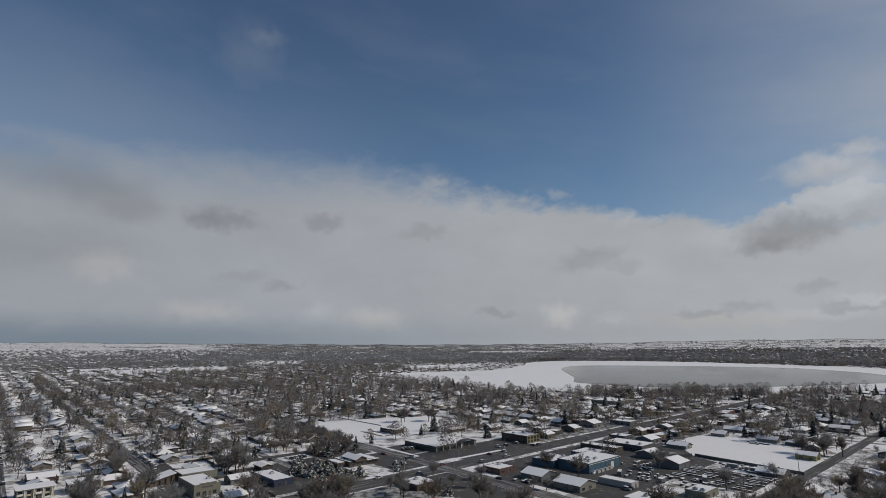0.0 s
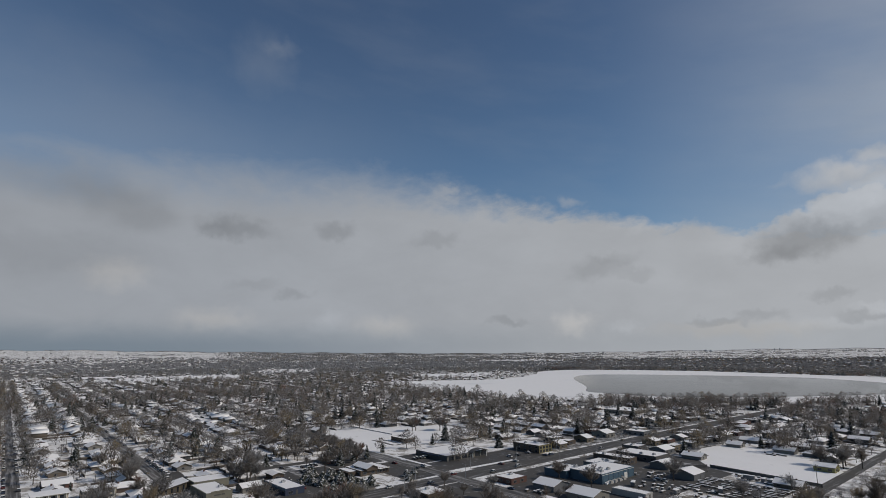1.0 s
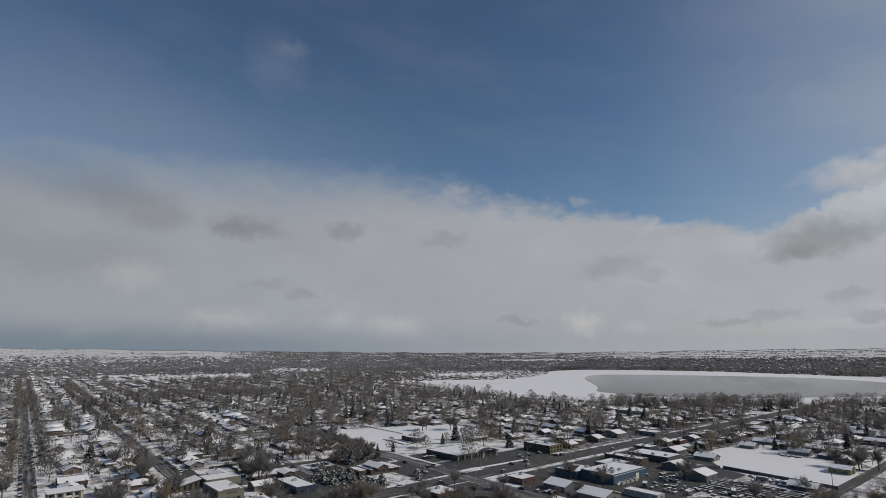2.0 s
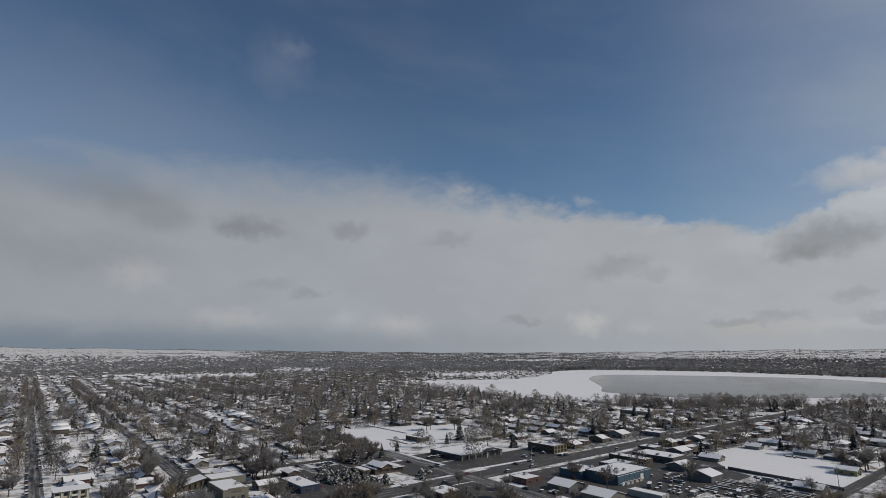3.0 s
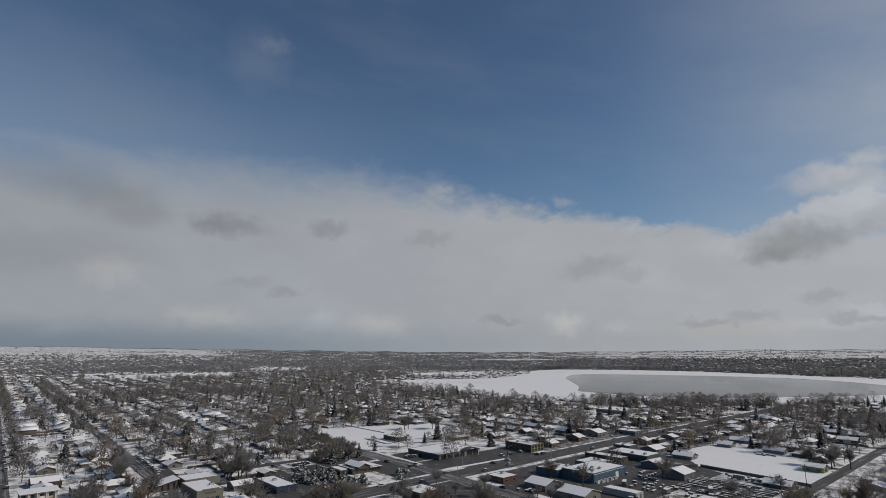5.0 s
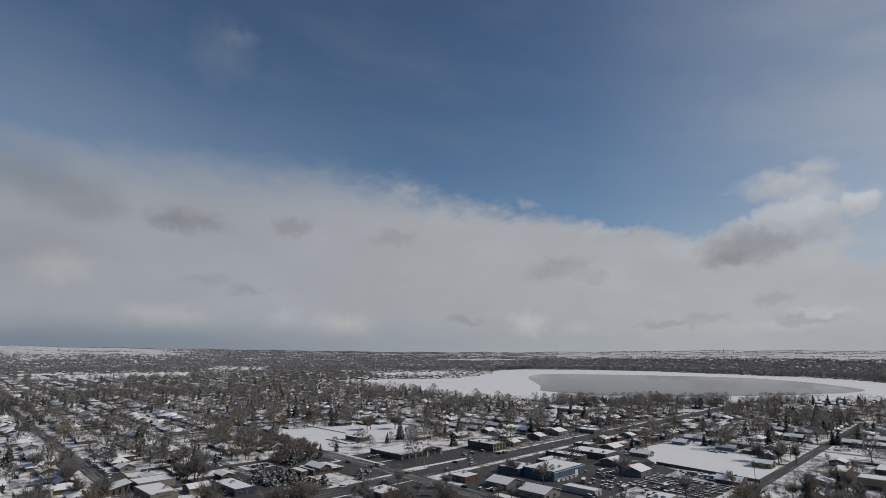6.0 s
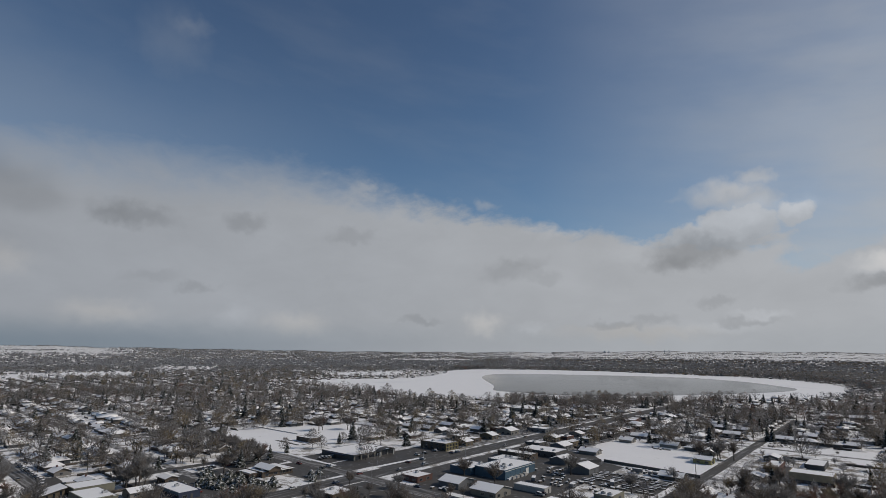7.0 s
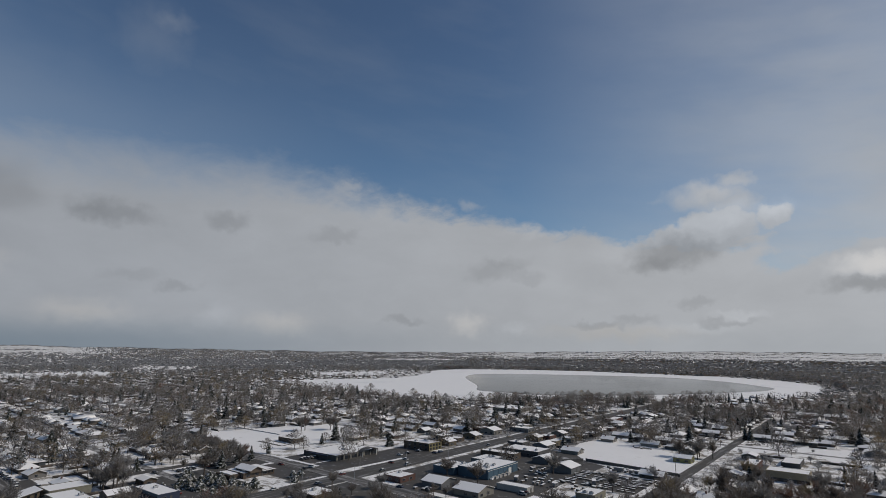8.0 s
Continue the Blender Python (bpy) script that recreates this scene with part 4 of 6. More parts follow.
def mono_building(name, x, y, a, b, low, high, wall, label):
    """A building under one roof slope that falls from +x to -x."""
    root = new(name)
    root.matrix_world = pose(x, y, 0, 0, 0, TURN)
    tagged(root, label, "building")
    TAKEN.append((x, y, 0.5 * math.hypot(a, b)))
    bm = boxed(-a / 2, a / 2, -b / 2, b / 2, 0, 1.0)
    for v in bm.verts:
        if v.co.z > 0.5:
            v.co.z = low if v.co.x < 0 else high
    part("wall", bm, wall, root)
    for nm, lift, thick, inset, mt, text in (("roof", 0.02, 0.25, 0.0, "eave", "dark roof edge"), ("snow_cover", 0.276, 0.18, 0.1, "roof_clean", "white snow on the sloping roof")):
        bm = boxed(-a / 2 - 1.0 + inset, a / 2 + 0.8 - inset, -b / 2 - 1.2 + inset, b / 2 + 0.8 - inset, 0, thick)
        for v in bm.verts:
            v.co.z += low + lift + (high - low) * (v.co.x + a / 2) / a
        part(nm, bm, mt, root, text)
    for k in range(4):
        wx = -a / 2 + 1.6 + (a - 3.2) * k / 3
        top = low + (high - low) * (wx - 0.5 + a / 2) / a - 0.5
        part("timber", boxed(wx - 0.95, wx - 0.8, -b / 2 - 0.1, -b / 2 + 0.02, 0, top), "wood", root, "dark timber upright")
        part("pane", boxed(wx - 0.5, wx + 0.5, -b / 2 - 0.05, -b / 2 + 0.02, 0.5, top - 0.3), "glass", root)
    for k in range(int(b / 5)):
        add_window(root, -a / 2 - 0.02, -b / 2 + 2.4 + 5 * k, 0.9, 1.6, 1.1, "-x")
    part("door", boxed(-0.6, 0.6, -b / 2 - 0.12, -b / 2 + 0.01, 0.05, 2.2), "dark", root, "dark entrance door")
    return root


mono_building("chalet", -155.2, 314.6, 12, 10, 2.7, 5.2, "tan", "tan timber-framed building with one snowy sloping roof")
block = building("pale_block", -127.6, 300.1, 13, 25, 5.6, "pale", "pale yellow-green stucco block with a snowy flat roof", units=1, windows=False)
flank(block, "gable_front", -4.2, 4.2, -12.9, -12.62, 5.85, 6.5, "pale")
flank(block, "gable_cap", -4.4, 4.4, -12.95, -12.5, 6.5, 6.62, "roof_clean", "white snow cap")
for x0, x1 in ((-2.6, -1.4), (-1.1, 0.7), (1.0, 2.7)):
    flank(block, "sign_bar", x0, x1, -12.68, -12.62, 4.2, 4.75, "dark", "dark unreadable sign lettering")
for wx in (-4.4, -1.4, 3.6):
    add_window(block, wx, -12.53, 0.7, 1.7, 1.6, "-y")
for wy in (-8, -2, 4):
    add_window(block, -6.52, wy, 3.2, 1.2, 1.0, "-x")
building("pale_wing", -140.4, 324.6, 19, 15, 5, "pale", "pale stucco wing with a white snowy roof", units=0)

# ---------------------------------------------------------------- where houses and trees stand
rng = np.random.default_rng(11)
LOT_BLOCKS = [(x, y, max(a, b) * 0.55) for x, y, a, b in LOTS]


def on_road(n, s, wide=0.0):
    """Whether grid places lie on a road."""
    hit = (np.abs(s + 4) < 10 + wide) & (n > -140) & (n < 720)
    hit |= (np.abs(s + 160) < 6 + wide) & (n > -60) & (n < 520)
    hit |= (np.abs(n - 3) < 7 + wide) & (s > -120) & (s < 134)
    hit |= (np.abs(s - 99) < 5 + wide) & (n > -104) & (n < 0)
    for k in STREET_N:
        hit |= (np.abs(n - k) < 5.5 + wide) & (s > 30) & (s < 640)
    for k in CROSS_S:
        hit |= (np.abs(s - k) < 5 + wide) & (n < 250) & (s < 640)
    for k in (147, 289, 431):
        hit |= (np.abs(n - k) < 5 + wide) & (s < -6) & (s > -430)
    return hit


def free(x, y, margin, gap=None):
    """Which places are not lake, field, road, lot or building."""
    x, y = np.asarray(x, float), np.asarray(y, float)
    ok = ~inside(LAKE_LINE, x, y)
    for k, line in enumerate(FIELDS):
        ok &= ~inside(line, x, y) | ((k > 3) & (np.sin(x * 0.09) * np.sin(y * 0.07 + x * 0.02) > 0.62))
    n, s = grid_of(x, y)
    ok &= ~on_road(n, s, margin)
    for px, py, pr in TAKEN + [(a, b, c * 0.9) for a, b, c in LOT_BLOCKS]:
        ok &= (x - px) ** 2 + (y - py) ** 2 > (pr * 0.85 + (margin if gap is None else gap)) ** 2
    return ok


CLEARINGS = [(12, 384, 26), (28, 392, 22), (76, 322, 20), (104, 316, 16), (226, 350, 18), (236, 340, 12), (-24, 402, 20), (-12, 398, 14), (256, 288, 24), (236, 300, 14), (280, 325, 36), (350, 378, 36), (310, 400, 22), (395, 390, 24), (-114, 318, 15), (-109, 346, 9), (-95, 318, 18), (-127, 298, 16), (-98, 296, 14), (-193, 292, 17), (-178, 300, 12), (-50, 318, 16), (-70, 312, 14), (-45, 350, 14), (-14, 306, 20), (-16, 284, 22), (10, 290, 14), (150, 320, 36), (195, 655, 42), (205, 684, 34), (182, 352, 16), (-20, 545, 30), (0, 520, 24), (520, 548, 24)]


def shore(x, y):
    """Whether a place lies within some 60 m of the lake's near shore."""
    r = np.hypot(x, y)
    return inside(LAKE_LINE, x * (1 + 60 / r), y * (1 + 60 / r))


def wedge(x, y, a0=-48, a1=58):
    az = np.degrees(np.arctan2(x, y))
    return (az > a0) & (az < a1)


def lots():
    """House places: two rows to each residential street."""
    out = []
    for n0 in [-350 + 71 * k for k in range(-30, 60)]:
        for side in (-1, 1):
            for s in np.arange(-1500, 4200, 19.0):
                out.append((n0 + side * 19.5 + rng.normal(0, 2.2), s + rng.normal(0, 2.6), 0 if side > 0 else 180))
    g = np.array(out)
    p = np.array([CROSSING.x, CROSSING.y]) + g[:, :1] * np.array(EAST) + g[:, 1:2] * np.array(NORTH)
    return np.column_stack([p, g[:, 2]])


def suburb(x, y):
    """How densely grown and built a place is, 0 to 1: farmland and bare hills take over far out."""
    r, az = np.hypot(x, y), np.degrees(np.arctan2(x, y))
    ripple = 60 * np.sin(az * 1.3) + 45 * np.sin(az * 3.1 + 1) + 30 * np.sin(az * 7.7)
    out = np.ones(np.shape(r))
    # smooth snowy hill at the left, with a copse on its flank and woods on its skyline
    bare = np.clip((-az - 19) / 5, 0, 1) * np.clip((r + ripple - 3560) / 420, 0, 1)
    bare = bare * np.where((np.abs(az + 29.5) < 3.6) & (np.abs(r - 4240 + ripple * 0.4) < 55), 0.3, 1.0) * np.where(r > 4800, 0.1, 1.0)
    # fields between the woods ahead
    for r0, r1, a0, a1 in ((3290, 3520, 2.5, 11.0), (3780, 3860, -3.0, 6.0), (3960, 4080, 0.0, 15.0), (4260, 4420, -11.0, 13.0), (4600, 4690, -18.0, -6.0), (4560, 4700, -2.0, 14.0), (4120, 4180, -15.0, -8.0)):
        out = np.where((r + ripple * 0.5 > r0) & (r + ripple * 0.5 < r1) & (az > a0) & (az < a1), 0.05, out)
    # open farmland at the right, ruled by lines of woods
    farm = np.clip((az - 12.5) / 3, 0, 1) * np.clip((r + ripple - 3640) / 120, 0, 1)
    farm = farm * np.where(r > 4800, 0.5, 0.997)
    return np.clip(np.minimum(out, 1 - np.maximum(bare, farm)), 0.0, 1)


spots = lots()
x, y = spots[:, 0], spots[:, 1]
r = np.hypot(x, y)
keep = wedge(x, y) & (r > 235) & (r < 4600) & (rng.random(len(x)) < 0.9 * suburb(x, y))
spots, r = spots[keep], r[keep]
keep = free(spots[:, 0], spots[:, 1], 5.0, 9.0)
grid_n, grid_s = grid_of(spots[:, 0], spots[:, 1])
business = (grid_s > -118) & (grid_s < np.where(grid_n > 40, 62, 120)) & (grid_n > -75) & (grid_n < 165)
keep &= ~business
keep &= np.hypot((spots[:, 0] - 305) / 78, (spots[:, 1] - 345) / 62) > 1
keep &= np.hypot(spots[:, 0] + 27, spots[:, 1] - 465) > 17
keep &= (grid_n < 40) | (rng.random(len(grid_n)) < 0.85) | (r > 1400)
spots, r = spots[keep], r[keep]
order = np.argsort(r)
spots, r = spots[order], r[order]

near = 225
for i in range(near):
    kind = int(rng.choice(4, p=(0.45, 0.34, 0.01, 0.2)))
    thing, label, a, b = HOUSE_KINDS[kind]
    hx, hy, flip = spots[i]
    m = pose(hx, hy, 0, 0, 0, TURN + flip + (90 if rng.random() < 0.72 else 0) + rng.normal(0, 2.0))
    tagged(copy_thing(thing, m), label, "house", "houses of the suburb")
for thing, *_ in HOUSE_KINDS:
    for o in (*thing.children_recursive, thing):
        bpy.data.objects.remove(o)


def far_house(a, b, h, pitch):
    bm = gable_walls(a, b, h, pitch)
    for f in bm.faces:
        f.material_index = 0
    roof = gable_roof(a, b, h, pitch, 0.9, 0.3)
    me = mesh_of("roof_shape", roof)
    k = len(bm.faces)
    bm.from_mesh(me)
    bpy.data.meshes.remove(me)
    bm.faces.ensure_lookup_table()
    for f in bm.faces[k:]:
        f.material_index = 1
    return arrays_of(bm)


def block_house(a, b, h, pitch):
    """A plain gabled house for the far distance."""
    bm = bmesh.new()
    x, y, top = a / 2, b / 2, h + b / 2 * pitch
    base, eave = [[bm.verts.new((i * x, j * y, z)) for i, j in ((-1, -1), (1, -1), (1, 1), (-1, 1))] for z in (0, h)]
    ridge = [bm.verts.new((i * x, 0, top)) for i in (-1, 1)]
    for i in range(4):
        bm.faces.new((base[i], base[(i + 1) % 4], eave[(i + 1) % 4], eave[i]))
    bm.faces.new((eave[1], eave[2], ridge[1]))
    bm.faces.new((eave[3], eave[0], ridge[0]))
    for f in ((eave[0], eave[1], ridge[1], ridge[0]), (eave[2], eave[3], ridge[0], ridge[1])):
        bm.faces.new([bm.verts.new(v.co + Vector((0, 0, 0.25))) for v in f]).material_index = 1
    return arrays_of(bm)


rest, dist = spots[near:], r[near:]
across = (np.degrees(np.arctan2(rest[:, 0], rest[:, 1])) > 2) & (dist > 1450) & (rng.random(len(dist)) < 0.3)
some = ~across & (dist < 1500) | ~across & (rng.random(len(dist)) < np.interp(dist, (1500, 2200, 3500), (0.9, 0.55, 0.3)))
rest, dist = rest[some], dist[some]
for name, sel, shapes in (("distant_houses", dist < 1300, [far_house(13.5, 9.8, 2.2, 0.4), far_house(15, 10.4, 2.2, 0.37), far_house(11, 9, 4.0, 0.4), far_house(13, 10, 2.2, 0.42)]),
                          ("remote_houses", dist >= 1300, [block_house(14, 9, 2.6, 0.33), block_house(15, 9, 2.6, 0.3), block_house(12, 9, 4.4, 0.36), block_house(14, 10, 2.6, 0.36)])):
    p = rest[sel]
    if name == "distant_houses":
        # sheds and small homes crowd between the main road and the side road
        extra = np.repeat(p[(grid_of(p[:, 0], p[:, 1])[0] > 60) & (np.hypot(p[:, 0], p[:, 1]) < 900)], 2, axis=0)
        extra = extra + rng.normal(0, 1, extra.shape) * np.array([9.0, 9.0, 0.0])
        extra = extra[free(extra[:, 0], extra[:, 1], 2.0, 4.0) & (np.hypot((extra[:, 0] - 305) / 78, (extra[:, 1] - 345) / 62) > 1)]
        p = np.concatenate([p, extra])
    k = len(p)
    scatter(name, shapes, np.column_stack([p[:, 0], p[:, 1], height(p[:, 0], p[:, 1]) - 0.2, np.radians(TURN) + np.radians(90) * (rng.random(k) < 0.7) + rng.normal(0, 0.1, k), np.where(grid_of(p[:, 0], p[:, 1])[0] > 40, rng.uniform(0.42, 0.9, k), rng.uniform(0.85, 1.2, k)), rng.integers(0, 4, k)]), ("wall", "roof_snow"), "many distant houses with snowy roofs across the suburb", "houses")

# ---------------------------------------------------------------- trees


def bare_tree(seed, tall, limbs, twigs_each, width, low=0.24, forks=4):
    """Trunk mesh and crown mesh of a leafless tree: limbs that fork into many fine twigs."""
    rr = random.Random(seed)
    trunk, crown = bmesh.new(), bmesh.new()
    fork = tall * (low + 0.06 * rr.random())
    tube(trunk, (0, 0, -0.2), (0.1, 0, fork), 0.028 * tall, 0.02 * tall, 6)

    def sliver(a, b, w):
        d = (b - a).normalized()
        side = d.cross(Vector((rr.uniform(-1, 1), rr.uniform(-1, 1), rr.uniform(-1, 1)))).normalized() * w
        crown.faces.new([crown.verts.new(p) for p in (a - side, a + side, b)])

    for i in range(limbs):
        turn, lean = 2 * math.pi * (i + rr.random() * 0.7) / limbs, rr.uniform(0.1, 1.0)
        way = Vector((math.cos(turn) * math.sin(lean), math.sin(turn) * math.sin(lean), math.cos(lean)))
        foot = Vector((0.05, 0, fork * rr.uniform(0.75, 1.0)))
        reach = tall * rr.uniform(0.42, 0.62) * (1.0 - 0.22 * lean)
        tip = foot + way * reach
        tube(crown, foot, tip, 0.0055 * tall, 0.0015 * tall, 3)
        for _ in range(twigs_each):
            at = foot.lerp(tip, rr.uniform(0.3, 1.0))
            bend = (way + Vector((rr.gauss(0, 0.75), rr.gauss(0, 0.75), rr.uniform(-0.1, 0.7)))).normalized()
            end = at + bend * tall * rr.uniform(0.10, 0.24)
            sliver(at, end, width * rr.uniform(0.6, 1.2))
            for _ in range(forks):
                start = at.lerp(end, rr.uniform(0.35, 0.95))
                sliver(start, start + (bend + Vector((rr.gauss(0, 0.7), rr.gauss(0, 0.7), rr.uniform(-0.1, 0.5)))).normalized() * tall * rr.uniform(0.06, 0.13), width * rr.uniform(0.4, 0.8))
    return trunk, crown


def conifer(seed, tall, tiers, sides, fine=True, wide=0.27):
    rr = random.Random(seed)
    trunk, crown = bmesh.new(), bmesh.new()
    tube(trunk, (0, 0, -0.2), (0, 0, tall * 0.93), 0.022 * tall, 0.004 * tall, 5 if fine else 3)
    for k in range(tiers):
        t = k / tiers
        z, reach = tall * (0.06 + 0.9 * t), tall * wide * (1 - t) ** 0.8 + 0.2
        for i in range(sides):
            a = 2 * math.pi * (i + rr.random()) / sides
            out = reach * rr.uniform(0.7, 1.15)
            tip = Vector((math.cos(a) * out, math.sin(a) * out, z - out * rr.uniform(0.15, 0.45)))
            root = Vector((0, 0, z + tall * (rr.uniform(0.06, 0.11) if fine else 0.9 / tiers)))
            side = Vector((-math.sin(a), math.cos(a), 0)) * out * (rr.uniform(0.28, 0.45) if fine else 0.7)
            mid = root.lerp(tip, 0.62)
            if fine:
                v = [crown.verts.new(p) for p in (root, mid + side - Vector((0, 0, 0.1 * out)), tip, mid - side - Vector((0, 0, 0.1 * out)), mid + Vector((0, 0, 0.06 * out)))]
                for f in ((0, 1, 4), (1, 2, 4), (2, 3, 4), (3, 0, 4)):
                    crown.faces.new([v[j] for j in f])
            else:
                crown.faces.new([crown.verts.new(p) for p in (root, tip + side, tip - side)])
    return trunk, crown


def shrub(seed, tall, count, width):
    rr = random.Random(seed)
    crown = bmesh.new()
    for _ in range(count):
        a, lean = rr.uniform(0, 6.283), abs(rr.gauss(0, 0.6))
        foot = Vector((rr.gauss(0, 0.25), rr.gauss(0, 0.25), 0))
        way = Vector((math.cos(a) * math.sin(lean), math.sin(a) * math.sin(lean), math.cos(lean)))
        tip = foot + way * tall * rr.uniform(0.5, 1.0)
        side = way.cross(Vector((rr.uniform(-1, 1), rr.uniform(-1, 1), 0.2))).normalized() * width
        crown.faces.new([crown.verts.new(p) for p in (foot.lerp(tip, 0.3) - side, foot.lerp(tip, 0.3) + side, tip)])
    return crown


def make_tree(name, trunk, crown, mat):
    root = new(name)
    part("trunk", trunk, "bark", root)
    part("crown", crown, mat, root)
    return root


TREE_KINDS = [(make_tree("bare_tree", *bare_tree(k, 12.0, 14, 40, 0.085, forks=3), "twig_grey" if k % 3 == 0 else "twig"), "leafless brown deciduous tree standing in snow", "tree") for k in range(6)]
TREE_KINDS += [(make_tree("frosted_tree", *conifer(20 + k, 6.2, 9, 11, wide=0.6), "laden"), "spreading evergreen weighed down with white snow", "conifer") for k in range(2)]
TREE_KINDS += [(make_tree("conifer", *conifer(40 + k, 10.0, 11, 9), "needles"), "dark green conifer dusted with snow", "conifer") for k in range(3)]


def tree_spots(count, r0, r1, seed, a0=-48, a1=58):
    q = np.random.default_rng(seed)
    rad = np.sqrt(q.uniform(r0 ** 2, r1 ** 2, count))
    az = np.radians(q.uniform(a0, a1, count))
    tx, ty = rad * np.sin(az), rad * np.cos(az)
    clump = np.sin(tx * 0.021 + 1.1 * np.sin(ty * 0.013)) * np.sin(ty * 0.019 + tx * 0.004)
    ok = free(tx, ty, 0.8) & (q.random(count) < (0.62 + 0.55 * clump) * np.maximum(suburb(tx, ty), 0.012))
    # the business quarter along the main road is barer
    n, s = grid_of(tx, ty)
    ok &= np.hypot((tx + 78) / 22, (ty - 345) / 20) > 1
    off = np.abs((n + 350 + 35.5) % 71 - 35.5)
    ok &= ~((n > 60) & (n < 520) & (s > -150) & (s < 330) & (np.hypot(tx, ty) < 860) & (q.random(count) < 0.12))
    ok &= ~((s < 330) & (q.random(count) < np.where(np.abs(n + 137) < 11.5, 0.85, np.where(np.abs(n + 208) < 11, 0.5, np.where(np.abs(n + 66) < 10, 0.8, 0.0)))))
    ok &= ~((off > 11) & (off < 29) & (np.hypot(tx, ty) < 1500) & (q.random(count) < np.where(n > -30, 0.35, 0.6)))
    for cx, cy, cr in CLEARINGS:
        ok &= (np.hypot(tx - cx, ty - cy) > cr) | (q.random(count) < 0.12)
    ok &= ~shore(tx, ty) | (q.random(count) < 0.3)
    # open shore beside the ice at the lake's near end
    off_az = np.degrees(np.arctan2(tx, ty))
    ok &= ~((off_az > 31.5) & (off_az < 39.5) & (np.hypot(tx, ty) > 830) & (np.hypot(tx, ty) < 1150) & (q.random(count) < 0.93))
    ok &= ~((off_az > 41.0) & (off_az < 46.0) & (np.hypot(tx, ty) > 610) & (np.hypot(tx, ty) < 790) & (q.random(count) < 0.7))
    # the spit of land in the lake is parkland
    far, way = np.hypot(tx, ty), np.degrees(np.arctan2(tx, ty))
    ok &= ~((way > -7) & (way < 8.2) & (far > 1370) & (far < 1950) & (q.random(count) < 0.6))
    ok &= ~((s > -130) & (s < 62) & (n > -30) & (n < 200) & (q.random(count) < np.where((s < -14) & (n < 172), 0.93, 0.6)))
    return tx[ok], ty[ok]


def shore_spots(count, seed):
    """A belt of tall trees along the near shore, and woods at the lake's corner."""
    q = np.random.default_rng(seed)
    line = np.array([(-60, 1300), (6, 1090), (70, 930), (156, 850), (316, 812), (510, 812), (699, 832), (811, 862), (926, 950), (1060, 1090), (1150, 1300)], float)
    t = q.uniform(3.4, 5.6, count)
    k = t.astype(int)
    p = line[k] + (line[k + 1] - line[k]) * (t - k)[:, None]
    p *= (1 - (14 + q.exponential(45, count)) / np.hypot(p[:, 0], p[:, 1]))[:, None]
    w = np.column_stack([q.uniform(400, 640, count), q.uniform(400, 660, count)])
    w = w[w[:, 0] > w[:, 1] * 0.68]
    p = np.concatenate([p, w[: count // 2]])
    p = p[(p[:, 0] < 470) | (q.random(len(p)) < np.where((p[:, 0] > 560) & (p[:, 1] > 705), 0.1, 0.5))]
    ok = free(p[:, 0], p[:, 1], 0.5) & (np.hypot(p[:, 0] - 200, p[:, 1] - 665) > 44)
    return p[ok, 0], p[ok, 1]


near_x, near_y = tree_spots(1500, 232, 405, 5)
houses_near = spots[:near]
clear = np.array([np.min(np.hypot(houses_near[:, 0] - a, houses_near[:, 1] - b)) > 6.2 for a, b in zip(near_x, near_y)])
near_x, near_y = near_x[clear], near_y[clear]
order = np.argsort(np.hypot(near_x, near_y) + np.random.default_rng(3).uniform(0, 90, len(near_x)))
near_x, near_y = near_x[order], near_y[order]


def open_lane(x, y):
    """The open yards along the side road's southern edge."""
    n, s = grid_of(x, y)
    return (n > 84) & (n < 225) & (s > -185) & (s < -164)


lane = ~open_lane(near_x, near_y)
near_x, near_y = near_x[lane], near_y[lane]

